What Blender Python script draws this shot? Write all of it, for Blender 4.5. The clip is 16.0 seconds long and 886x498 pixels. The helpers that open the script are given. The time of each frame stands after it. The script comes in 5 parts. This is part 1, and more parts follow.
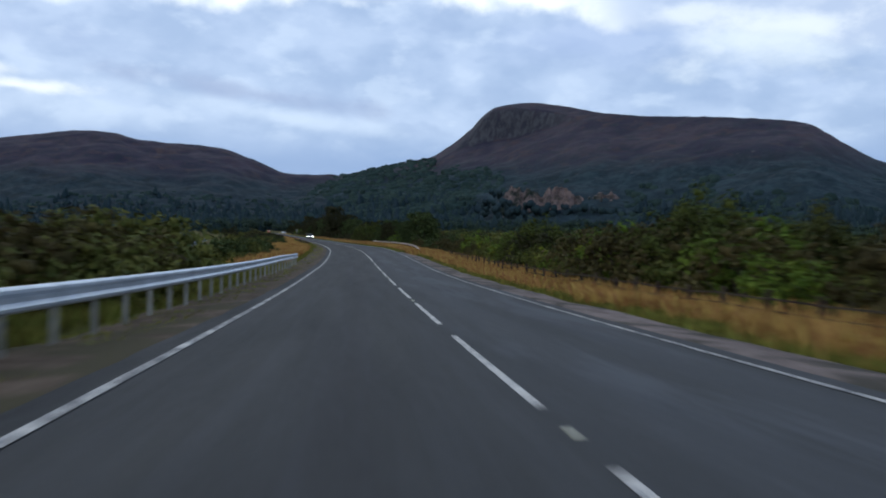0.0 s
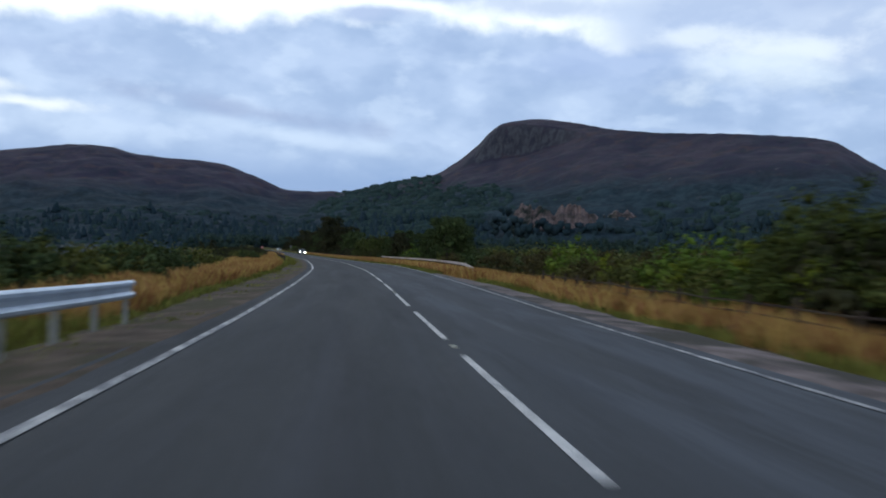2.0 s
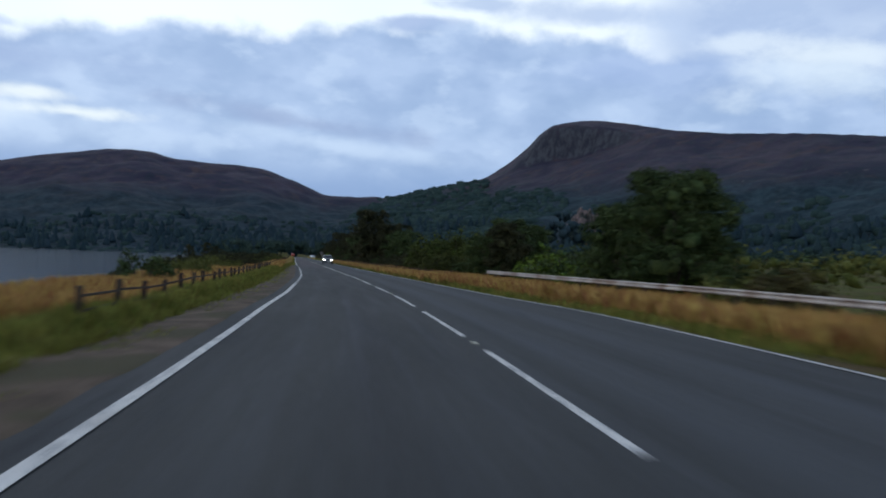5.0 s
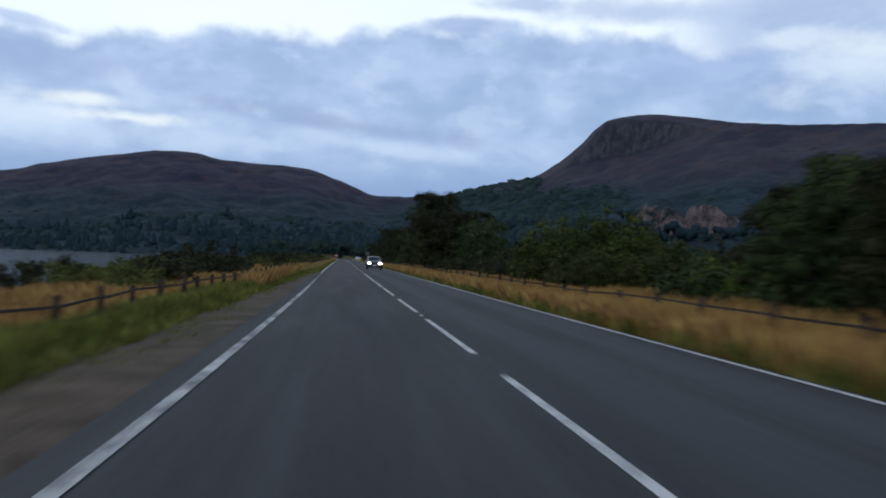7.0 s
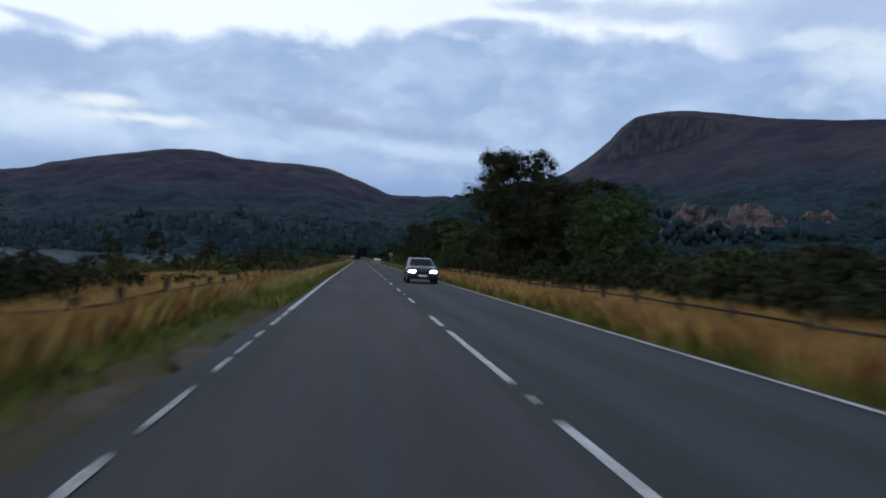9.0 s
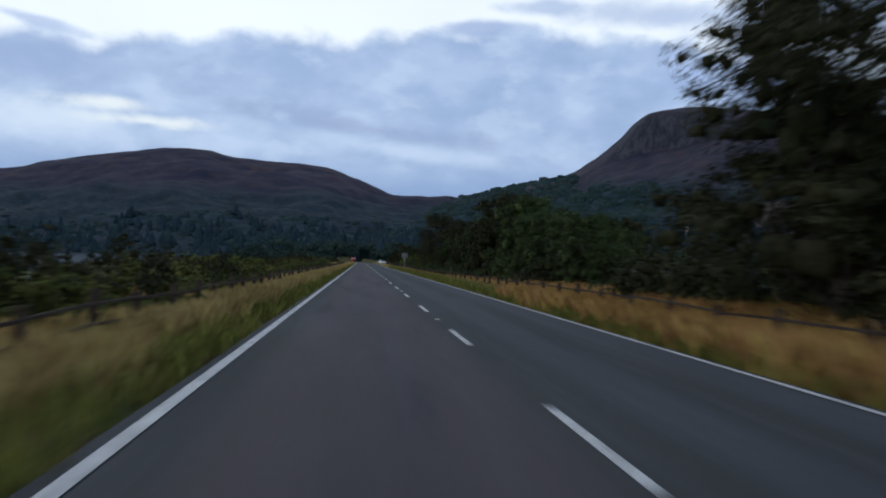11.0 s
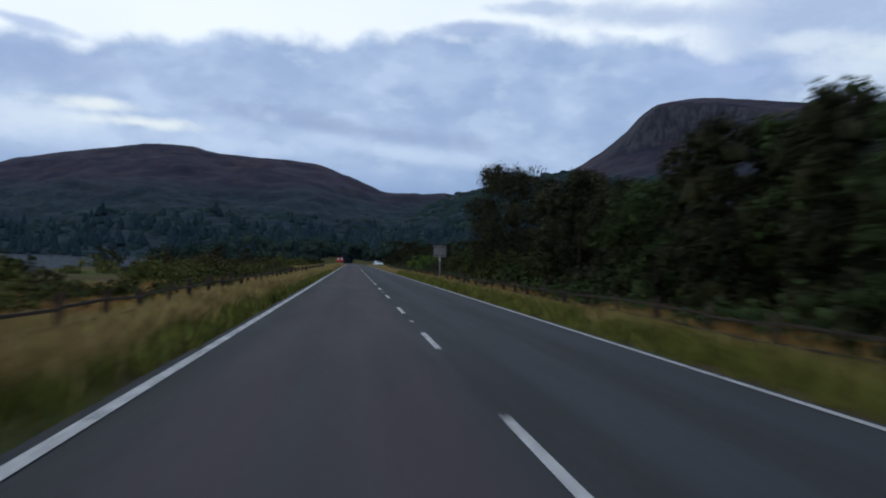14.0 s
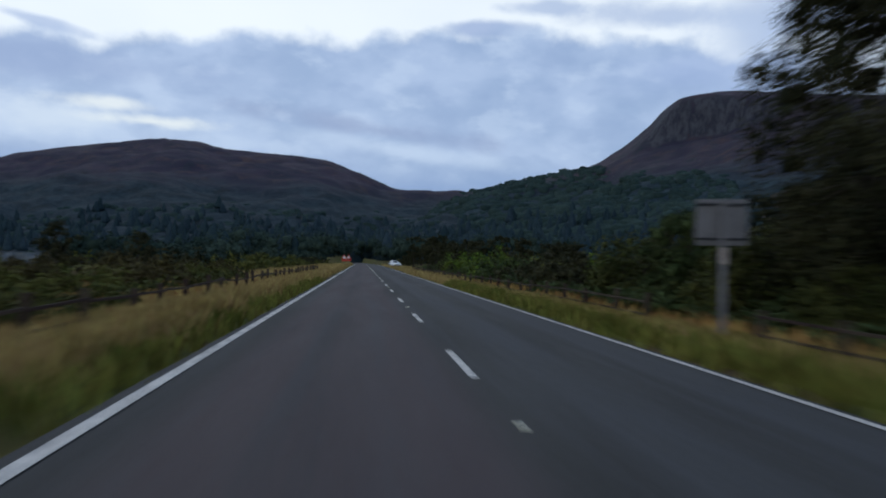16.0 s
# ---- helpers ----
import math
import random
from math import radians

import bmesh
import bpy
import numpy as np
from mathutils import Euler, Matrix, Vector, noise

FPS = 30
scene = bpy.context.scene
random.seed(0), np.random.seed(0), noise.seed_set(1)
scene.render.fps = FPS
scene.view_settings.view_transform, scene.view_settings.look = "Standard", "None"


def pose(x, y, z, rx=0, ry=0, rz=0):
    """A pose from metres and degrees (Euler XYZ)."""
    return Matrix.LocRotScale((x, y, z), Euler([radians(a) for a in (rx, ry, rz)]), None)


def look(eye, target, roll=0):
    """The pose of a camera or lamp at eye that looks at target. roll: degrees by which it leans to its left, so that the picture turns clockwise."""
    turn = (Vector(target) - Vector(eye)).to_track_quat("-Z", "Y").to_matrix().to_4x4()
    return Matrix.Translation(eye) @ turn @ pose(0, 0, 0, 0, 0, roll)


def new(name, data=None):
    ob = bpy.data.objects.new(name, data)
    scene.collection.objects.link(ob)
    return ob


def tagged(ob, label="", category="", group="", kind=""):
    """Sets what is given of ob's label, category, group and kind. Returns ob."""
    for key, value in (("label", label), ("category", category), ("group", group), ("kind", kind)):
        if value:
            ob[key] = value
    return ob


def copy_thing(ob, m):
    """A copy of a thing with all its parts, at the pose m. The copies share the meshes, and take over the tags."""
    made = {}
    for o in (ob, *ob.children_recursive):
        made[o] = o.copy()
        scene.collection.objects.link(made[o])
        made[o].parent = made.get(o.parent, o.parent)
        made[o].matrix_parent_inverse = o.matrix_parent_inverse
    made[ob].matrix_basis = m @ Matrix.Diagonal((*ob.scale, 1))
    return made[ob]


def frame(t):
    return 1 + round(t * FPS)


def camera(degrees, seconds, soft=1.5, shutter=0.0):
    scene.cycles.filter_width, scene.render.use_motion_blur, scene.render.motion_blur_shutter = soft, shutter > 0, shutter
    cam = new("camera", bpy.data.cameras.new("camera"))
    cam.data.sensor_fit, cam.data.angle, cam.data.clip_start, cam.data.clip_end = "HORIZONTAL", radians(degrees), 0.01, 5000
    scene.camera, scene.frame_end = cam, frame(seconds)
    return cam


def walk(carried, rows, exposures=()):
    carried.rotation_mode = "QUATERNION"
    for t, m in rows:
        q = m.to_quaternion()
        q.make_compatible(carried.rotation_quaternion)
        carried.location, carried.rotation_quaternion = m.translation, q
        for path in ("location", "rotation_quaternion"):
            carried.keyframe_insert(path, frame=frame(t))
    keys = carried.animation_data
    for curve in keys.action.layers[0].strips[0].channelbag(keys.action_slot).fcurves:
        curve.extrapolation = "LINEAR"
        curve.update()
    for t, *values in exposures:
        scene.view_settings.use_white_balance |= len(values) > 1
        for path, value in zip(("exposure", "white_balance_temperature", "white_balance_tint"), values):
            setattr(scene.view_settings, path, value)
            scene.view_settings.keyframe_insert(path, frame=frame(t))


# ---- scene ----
# ================= camera =================
cam = camera(56.0, 16.0, soft=1.9, shutter=0.6)
PATH = [
    (0.0, pose(-15.58, 0, 2.57, 88.95, -1.42, -13.14)),
    (0.5, pose(-14.05, 12, 2.217, 89.33, -1.78, -13.31)),
    (1.0, pose(-12.52, 24.01, 1.925, 89.73, -1.67, -13.17)),
    (1.5, pose(-11, 36.01, 1.694, 89.92, -1.85, -13.21)),
    (2.0, pose(-9.5, 48.02, 1.525, 90.31, -1.91, -13.01)),
    (2.5, pose(-8.05, 60.03, 1.418, 90.44, -1.83, -12.68)),
    (3.0, pose(-6.69, 72.05, 1.372, 90.77, -1.91, -12.23)),
    (3.5, pose(-5.42, 84.09, 1.37, 90.89, -1.94, -11.86)),
    (4.0, pose(-4.27, 96.13, 1.37, 90.91, -2.03, -11.39)),
    (4.5, pose(-3.24, 108.19, 1.37, 90.86, -2.12, -10.82)),
    (5.0, pose(-2.33, 120.25, 1.37, 90.79, -2.19, -10.16)),
    (5.5, pose(-1.55, 132.33, 1.37, 90.75, -2.2, -9.4)),
    (6.0, pose(-0.94, 144.41, 1.37, 90.61, -1.9, -8.33)),
    (6.5, pose(-0.54, 156.5, 1.37, 90.7, -2.1, -7.39)),
    (7.0, pose(-0.29, 168.6, 1.37, 90.75, -1.96, -6.93)),
    (7.5, pose(-0.18, 180.7, 1.37, 90.63, -1.8, -6.46)),
    (8.0, pose(-0.15, 192.8, 1.37, 90.77, -1.91, -6.16)),
    (8.5, pose(-0.16, 204.9, 1.37, 90.76, -2.1, -5.95)),
    (9.0, pose(-0.19, 217, 1.37, 90.81, -2.17, -5.75)),
    (9.5, pose(-0.22, 229.1, 1.37, 90.84, -2.19, -5.58)),
    (10.0, pose(-0.25, 241.2, 1.37, 90.87, -2.18, -5.48)),
    (10.5, pose(-0.27, 253.3, 1.37, 90.91, -2.16, -5.48)),
    (11.0, pose(-0.29, 265.4, 1.37, 90.95, -2.16, -5.64)),
    (11.5, pose(-0.33, 277.5, 1.37, 91, -2, -5.65)),
    (12.0, pose(-0.29, 289.6, 1.37, 91.08, -2.21, -6.25)),
    (12.5, pose(-0.24, 301.7, 1.37, 91.31, -2.19, -6.53)),
    (13.0, pose(-0.09, 313.8, 1.37, 91.26, -2.01, -6.38)),
    (13.5, pose(0.04, 325.9, 1.37, 91.06, -2.04, -6.36)),
    (14.0, pose(0.17, 338, 1.37, 91.02, -1.98, -6.22)),
    (14.5, pose(0.22, 350.1, 1.37, 91.02, -2.29, -6.17)),
    (15.0, pose(0.25, 362.2, 1.37, 91.08, -2.44, -5.8)),
    (15.5, pose(0.22, 374.3, 1.37, 91.09, -2.1, -5.67)),
    (16.0, pose(0.2, 386.4, 1.37, 90.96, -2.2, -5.53)),
]
EXPOSURES = [(0.0, 0.15, 6200, 5), (3.0, 0.05, 6050, 5), (6.0, -0.06, 5940, 5), (11.0, -0.12, 5980, 6), (16.0, -0.18, 6020, 6)]
walk(cam, PATH, EXPOSURES)

# ================= sky and sun =================
SUN_EL, SUN_AZ = 38.0, -25.0  # degrees; azimuth from +y towards +x


def link(nt, a, b):
    nt.links.new(a, b)


def math_node(nt, op, a, b=None, c=None, clamp=False):
    n = nt.nodes.new("ShaderNodeMath")
    n.operation, n.use_clamp = op, clamp
    for i, v in enumerate((a, b, c)):
        if v is None:
            continue
        if isinstance(v, (int, float)):
            n.inputs[i].default_value = v
        else:
            link(nt, v, n.inputs[i])
    return n.outputs[0]


def mix_rgb(nt, fac, a, b, blend="MIX"):
    n = nt.nodes.new("ShaderNodeMix")
    n.data_type, n.blend_type = "RGBA", blend
    for sock, v in ((n.inputs[0], fac), (n.inputs[6], a), (n.inputs[7], b)):
        if isinstance(v, (int, float)):
            sock.default_value = v
        elif isinstance(v, tuple):
            sock.default_value = (*v, 1.0) if len(v) == 3 else v
        else:
            link(nt, v, sock)
    return n.outputs[2]


def ramp(nt, v, lo, hi, a=0.0, b=1.0):
    n = nt.nodes.new("ShaderNodeMapRange")
    n.interpolation_type = "SMOOTHSTEP"
    link(nt, v, n.inputs[0])
    for i, k in enumerate((lo, hi, a, b)):
        n.inputs[1 + i].default_value = k
    return n.outputs[0]


def noise_tex(nt, vec, scale, detail=4.0, rough=0.55, distort=0.0):
    n = nt.nodes.new("ShaderNodeTexNoise")
    n.inputs["Scale"].default_value = scale
    n.inputs["Detail"].default_value = detail
    n.inputs["Roughness"].default_value = rough
    n.inputs["Distortion"].default_value = distort
    if vec is not None:
        link(nt, vec, n.inputs["Vector"])
    return n.outputs[0]


world = bpy.data.worlds.new("overcast_evening")
scene.world = world
world.use_nodes = True
wt = world.node_tree
wt.nodes.clear()
sky = wt.nodes.new("ShaderNodeTexSky")
sky.sky_type, sky.sun_disc = "NISHITA", False
sky.sun_elevation, sky.sun_rotation = radians(SUN_EL), radians(SUN_AZ)
coord = wt.nodes.new("ShaderNodeTexCoord")
sep = wt.nodes.new("ShaderNodeSeparateXYZ")
link(wt, coord.outputs["Generated"], sep.inputs[0])
az = math_node(wt, "ARCTAN2", sep.outputs[0], sep.outputs[1])
el = math_node(wt, "ARCSINE", sep.outputs[2])


def sky_vec(sx, sy, off=0.0):
    n = wt.nodes.new("ShaderNodeCombineXYZ")
    link(wt, math_node(wt, "MULTIPLY_ADD", az, sx, off), n.inputs[0])
    link(wt, math_node(wt, "MULTIPLY_ADD", el, sy, off), n.inputs[1])
    return n.outputs[0]


puffs = noise_tex(wt, sky_vec(6.0, 11.0, 1.3), 2.0, 5.0, 0.45, 0.1)
edge = noise_tex(wt, sky_vec(9.0, 10.0, 7.7), 1.7, 5.0, 0.5, 0.0)
wisps = noise_tex(wt, sky_vec(6.5, 11.0, 2.6), 1.6, 6.0, 0.55, 0.15)


def bank(az_deg, elev, wide, tall, soft=0.6, rag=1.0, tilt=0.0):
    """How far a direction lies inside a ragged bank of cloud or gap, by azimuth and elevation."""
    da = math_node(wt, "SUBTRACT", az, radians(az_deg))
    dx = math_node(wt, "DIVIDE", da, radians(wide))
    dy = math_node(wt, "DIVIDE", math_node(wt, "SUBTRACT", math_node(wt, "SUBTRACT", el, elev), math_node(wt, "MULTIPLY", da, tilt)), tall)
    d = math_node(wt, "SQRT", math_node(wt, "ADD", math_node(wt, "MULTIPLY", dx, dx), math_node(wt, "MULTIPLY", dy, dy)))
    d = math_node(wt, "MULTIPLY_ADD", math_node(wt, "SUBTRACT", wisps, 0.5), -2.4 * rag, d)
    return ramp(wt, d, 1.0 + soft * 0.6, 1.0 - soft)


def lay(fac, under, over, most=1.0):
    return mix_rgb(wt, math_node(wt, "MULTIPLY", fac, most), under, over)


deck = mix_rgb(wt, ramp(wt, puffs, 0.30, 0.70), (0.385, 0.490, 0.715), (0.520, 0.620, 0.840))
billow = noise_tex(wt, sky_vec(8.0, 15.0, 5.1), 1.8, 4.5, 0.50, 0.0)
deck = mix_rgb(wt, ramp(wt, billow, 0.50, 0.66, 0.0, 0.55), deck, (0.640, 0.735, 0.925))
deck = mix_rgb(wt, ramp(wt, billow, 0.48, 0.32, 0.0, 0.45), deck, (0.345, 0.445, 0.675))
deck = lay(bank(-19.0, 0.200, 9.0, 0.020, 0.8), deck, (0.350, 0.440, 0.680), 0.75)
deck = mix_rgb(wt, ramp(wt, el, 0.076, 0.130, 0.9, 0.0), deck, (0.250, 0.362, 0.625))
deck = lay(bank(-19.0, 0.136, 10.0, 0.024, 0.8), deck, (0.620, 0.715, 0.910), 0.8)
deck = lay(bank(2.0, 0.133, 8.5, 0.011, 0.8, 1.2, -0.10), deck, (0.640, 0.735, 0.920), 0.8)
deck = lay(bank(0.2, 0.156, 8.0, 0.010, 1.0, 1.5, -0.10), deck, (0.325, 0.390, 0.600), 0.7)
deck = lay(bank(-19.5, 0.143, 4.5, 0.016, 0.9, 1.4), deck, (0.76, 0.83, 0.95), 0.8)
deck = lay(bank(-16.7, 0.163, 3.1, 0.0075, 0.9, 1.5), deck, (0.97, 0.98, 0.97), 0.9)
deck = lay(bank(-14.2, 0.147, 3.7, 0.0065, 0.9, 1.5), deck, (0.98, 0.99, 0.97), 0.9)
deck = lay(bank(-33.0, 0.160, 9.0, 0.030, 0.7, 1.4), deck, (0.82, 0.88, 0.97), 0.8)
deck = lay(bank(24.5, 0.232, 7.0, 0.030, 0.9), deck, (0.430, 0.525, 0.790), 0.6)
deck = lay(bank(35.0, 0.225, 6.0, 0.034, 0.9, 1.4), deck, (0.86, 0.92, 1.00), 0.8)
# the bright sky over the deck's billowing upper edge
rise = math_node(wt, "MINIMUM", math_node(wt, "MULTIPLY_ADD", az, 0.0976, 0.2605), math_node(wt, "MULTIPLY_ADD", az, -0.12, 0.2975))
rise = math_node(wt, "MULTIPLY_ADD", math_node(wt, "SUBTRACT", edge, 0.5), 0.060, rise)
above = math_node(wt, "SUBTRACT", el, rise)
bright = ramp(wt, above, -0.009, 0.012)
high = noise_tex(wt, sky_vec(1.2, 2.6, 0.4), 1.8, 4.0, 0.5)
top = mix_rgb(wt, ramp(wt, high, 0.35, 0.7), (1.10, 1.11, 1.13), (1.00, 1.03, 1.08))
top = lay(bank(8.0, 0.276, 3.2, 0.011, 0.5, 0.8), top, (0.50, 0.58, 0.80))
top = lay(bank(12.0, 0.300, 2.6, 0.007, 0.8, 1.3), top, (0.58, 0.66, 0.85), 0.9)
top = lay(bank(20.0, 0.289, 5.5, 0.013, 0.9, 1.3, -0.03), top, (0.55, 0.63, 0.83), 0.85)
top = lay(bank(30.0, 0.268, 8.0, 0.034, 0.9, 1.2), top, (0.60, 0.69, 0.90), 0.8)
top = lay(bank(39.0, 0.295, 5.0, 0.020, 0.8, 1.2), top, (0.42, 0.50, 0.73), 0.8)
top = lay(bank(-21.0, 0.240, 3.0, 0.006, 0.8, 1.2, -0.15), top, (0.50, 0.59, 0.82), 0.8)
top = lay(math_node(wt, "MULTIPLY", ramp(wt, az, 0.38, 0.48), ramp(wt, wisps, 0.66, 0.42, 0.45, 1.0)), top, (0.48, 0.57, 0.79), 0.92)
top = lay(bank(34.1, 0.236, 3.2, 0.014, 1.0, 1.6), top, (0.92, 0.96, 1.00), 0.75)
top = lay(bank(30.3, 0.253, 2.8, 0.011, 1.0, 1.6), top, (0.90, 0.94, 1.00), 0.7)
top = mix_rgb(wt, ramp(wt, el, 0.40, 0.80), top, (0.305, 0.405, 0.630))  # added dark blue zenith, out of view, to dim and cool the ground
clouds = mix_rgb(wt, bright, deck, top)
clear = mix_rgb(wt, 1.0, sky.outputs[0], (0.10, 0.10, 0.10), "MULTIPLY")
final = mix_rgb(wt, 0.92, clear, clouds)
bg = wt.nodes.new("ShaderNodeBackground")
bg.inputs[1].default_value = 1.0
link(wt, final, bg.inputs[0])
wout = wt.nodes.new("ShaderNodeOutputWorld")
link(wt, bg.outputs[0], wout.inputs[0])

sun = new("sun", bpy.data.lights.new("sun", "SUN"))
sun.data.energy, sun.data.angle, sun.data.color = 0.2, radians(25), (1.0, 0.98, 0.95)
sun.matrix_world = look((0, 0, 0), (-math.sin(radians(SUN_AZ)) * math.cos(radians(SUN_EL)),
                                    -math.cos(radians(SUN_AZ)) * math.cos(radians(SUN_EL)), -math.sin(radians(SUN_EL))))


# ================= materials =================
def surface(name, dark, light, scale=1.0, rough=0.9, bump=0.3, fine=18.0, patch=None, patch_scale=0.15,
            metal=0.0, random_by="", spread=0.25, coords="Object", spec=0.12):
    """A procedural surface: two colours by a coarse and a fine noise, patches, relief."""
    m = bpy.data.materials.new(name)
    m.use_nodes = True
    nt = m.node_tree
    p = nt.nodes["Principled BSDF"]
    tc = nt.nodes.new("ShaderNodeTexCoord")
    if coords == "World":
        vec = nt.nodes.new("ShaderNodeNewGeometry").outputs["Position"]
    else:
        vec = tc.outputs[coords]
    a = noise_tex(nt, vec, scale, 5.0, 0.6)
    b = noise_tex(nt, vec, scale * fine, 3.0, 0.6)
    f = math_node(nt, "ADD", math_node(nt, "MULTIPLY", a, 0.6), math_node(nt, "MULTIPLY", b, 0.4))
    col = mix_rgb(nt, ramp(nt, f, 0.36, 0.64), dark, light)
    if patch:
        c = noise_tex(nt, vec, patch_scale, 4.0, 0.6, 0.3)
        col = mix_rgb(nt, ramp(nt, c, 0.47, 0.60), col, patch)
    if random_by:
        if random_by == "island":
            r = nt.nodes.new("ShaderNodeNewGeometry").outputs["Random Per Island"]
        else:
            r = nt.nodes.new("ShaderNodeObjectInfo").outputs["Random"]
        hsv = nt.nodes.new("ShaderNodeHueSaturation")
        link(nt, math_node(nt, "MULTIPLY_ADD", r, 0.05 * spread * 4, 0.5 - 0.025 * spread * 4), hsv.inputs["Hue"])
        link(nt, math_node(nt, "MULTIPLY_ADD", r, 2 * spread, 1.0 - spread), hsv.inputs["Value"])
        link(nt, col, hsv.inputs["Color"])
        col = hsv.outputs[0]
    link(nt, col, p.inputs["Base Color"])
    p.inputs["Roughness"].default_value = rough
    p.inputs["Metallic"].default_value = metal
    p.inputs["Specular IOR Level"].default_value = spec
    if bump:
        bn = nt.nodes.new("ShaderNodeBump")
        bn.inputs["Strength"].default_value = bump
        bn.inputs["Distance"].default_value = 0.02 / max(scale * 0.2, 0.05)
        link(nt, f, bn.inputs["Height"])
        link(nt, bn.outputs[0], p.inputs["Normal"])
    return m


def make_asphalt():
    m = bpy.data.materials.new("asphalt")
    m.use_nodes = True
    nt = m.node_tree
    p = nt.nodes["Principled BSDF"]
    pos = nt.nodes.new("ShaderNodeNewGeometry").outputs["Position"]
    s = nt.nodes.new("ShaderNodeSeparateXYZ")
    link(nt, pos, s.inputs[0])
    uv = nt.nodes.new("ShaderNodeUVMap").outputs[0]
    u = nt.nodes.new("ShaderNodeSeparateXYZ")
    link(nt, uv, u.inputs[0])
    lat = u.outputs[0]  # metres right of the centre line
    # streaks along the lane
    st = nt.nodes.new("ShaderNodeVectorMath")
    st.operation = "MULTIPLY"
    link(nt, uv, st.inputs[0])
    st.inputs[1].default_value = (2.2, 0.06, 1.0)
    streak = noise_tex(nt, st.outputs[0], 1.0, 5.0, 0.6)
    grain = noise_tex(nt, pos, 55.0, 3.0, 0.7)
    along_lane = nt.nodes.new("ShaderNodeVectorMath")
    along_lane.operation = "MULTIPLY"
    link(nt, uv, along_lane.inputs[0])
    along_lane.inputs[1].default_value = (0.9, 0.10, 1.0)
    blotch = noise_tex(nt, along_lane.outputs[0], 1.0, 5.0, 0.6, 0.3)
    mottle = noise_tex(nt, pos, 7.0, 4.0, 0.7)
    dark = mix_rgb(nt, ramp(nt, grain, 0.3, 0.7), (0.029, 0.028, 0.024), (0.054, 0.051, 0.045))
    older = mix_rgb(nt, ramp(nt, grain, 0.3, 0.7), (0.055, 0.041, 0.039), (0.092, 0.070, 0.067))
    # the nearside lane further on is worn to a browner tone
    brown = math_node(nt, "MULTIPLY", ramp(nt, s.outputs[1], 190.0, 250.0),
                      math_node(nt, "MULTIPLY", ramp(nt, lat, -3.3, -2.6), ramp(nt, lat, 0.1, -0.6)))
    col = mix_rgb(nt, brown, dark, older)
    col = mix_rgb(nt, math_node(nt, "MULTIPLY", ramp(nt, s.outputs[1], 150.0, 80.0, 0.0, 0.35), ramp(nt, lat, -1.0, 0.5, 0.5, 1.0)), col, (0.074, 0.077, 0.082))
    # oil stain down the middle of the nearside lane, and darker patching outside its edge line
    oil = math_node(nt, "MULTIPLY", ramp(nt, lat, -2.4, -1.9), ramp(nt, lat, -1.2, -1.7))
    col = mix_rgb(nt, math_node(nt, "MULTIPLY", oil, ramp(nt, streak, 0.35, 0.65, 0.15, 0.6)), col, (0.034, 0.031, 0.031))
    edge_patch = math_node(nt, "MULTIPLY", ramp(nt, lat, -4.15, -4.30), ramp(nt, s.outputs[1], 165.0, 140.0))
    col = mix_rgb(nt, math_node(nt, "MULTIPLY", edge_patch, ramp(nt, blotch, 0.3, 0.6, 0.4, 0.85)), col, (0.026, 0.026, 0.026))
    col = mix_rgb(nt, ramp(nt, streak, 0.42, 0.72, 0.0, 0.5), col, (0.067, 0.067, 0.068))
    # polished paler wheel track of the oncoming lane
    w1 = math_node(nt, "MULTIPLY", ramp(nt, lat, 0.5, 1.0), ramp(nt, lat, 1.9, 1.3))
    w2 = math_node(nt, "MULTIPLY", ramp(nt, lat, 2.2, 2.7), ramp(nt, lat, 3.6, 3.1))
    tracks = math_node(nt, "MULTIPLY", math_node(nt, "ADD", w1, w2), ramp(nt, blotch, 0.3, 0.7, 0.1, 0.6))
    col = mix_rgb(nt, tracks, col, (0.083, 0.085, 0.089))
    # wet sheen on the oncoming lane, put into the colour as pale blotches
    worn = math_node(nt, "MULTIPLY", ramp(nt, s.outputs[1], 135.0, 95.0), ramp(nt, noise_tex(nt, along_lane.outputs[0], 0.8, 6.0, 0.65, 0.4), 0.46, 0.62, 0.0, 0.65))
    col = mix_rgb(nt, math_node(nt, "MULTIPLY", worn, ramp(nt, lat, -0.5, 1.2)), col, (0.104, 0.108, 0.115))
    col = mix_rgb(nt, ramp(nt, blotch, 0.60, 0.72, 0.0, 0.45), col, (0.032, 0.032, 0.034))
    col = mix_rgb(nt, ramp(nt, mottle, 0.35, 0.70, 0.0, 0.24), col, (0.095, 0.094, 0.094))
    link(nt, col, p.inputs["Base Color"])
    link(nt, ramp(nt, blotch, 0.3, 0.7, 0.78, 0.92), p.inputs["Roughness"])
    p.inputs["Specular IOR Level"].default_value = 0.14
    bn = nt.nodes.new("ShaderNodeBump")
    bn.inputs["Strength"].default_value, bn.inputs["Distance"].default_value = 0.35, 0.01
    link(nt, grain, bn.inputs["Height"])
    link(nt, bn.outputs[0], p.inputs["Normal"])
    return m


def make_paint(name="road_paint", lo=0.48, hi=0.64, size=5.0):
    m = surface(name, (0.50, 0.455, 0.395), (0.78, 0.725, 0.640), 2.0, 0.7, 0.15, 14.0, coords="World")
    nt = m.node_tree
    p = nt.nodes["Principled BSDF"]
    pos = nt.nodes.new("ShaderNodeNewGeometry").outputs["Position"]
    wear = noise_tex(nt, pos, size, 6.0, 0.7)
    src = p.inputs["Base Color"].links[0].from_socket
    link(nt, mix_rgb(nt, ramp(nt, wear, lo, hi, 0.0, 0.88), src, (0.09, 0.09, 0.095)), p.inputs["Base Color"])
    return m


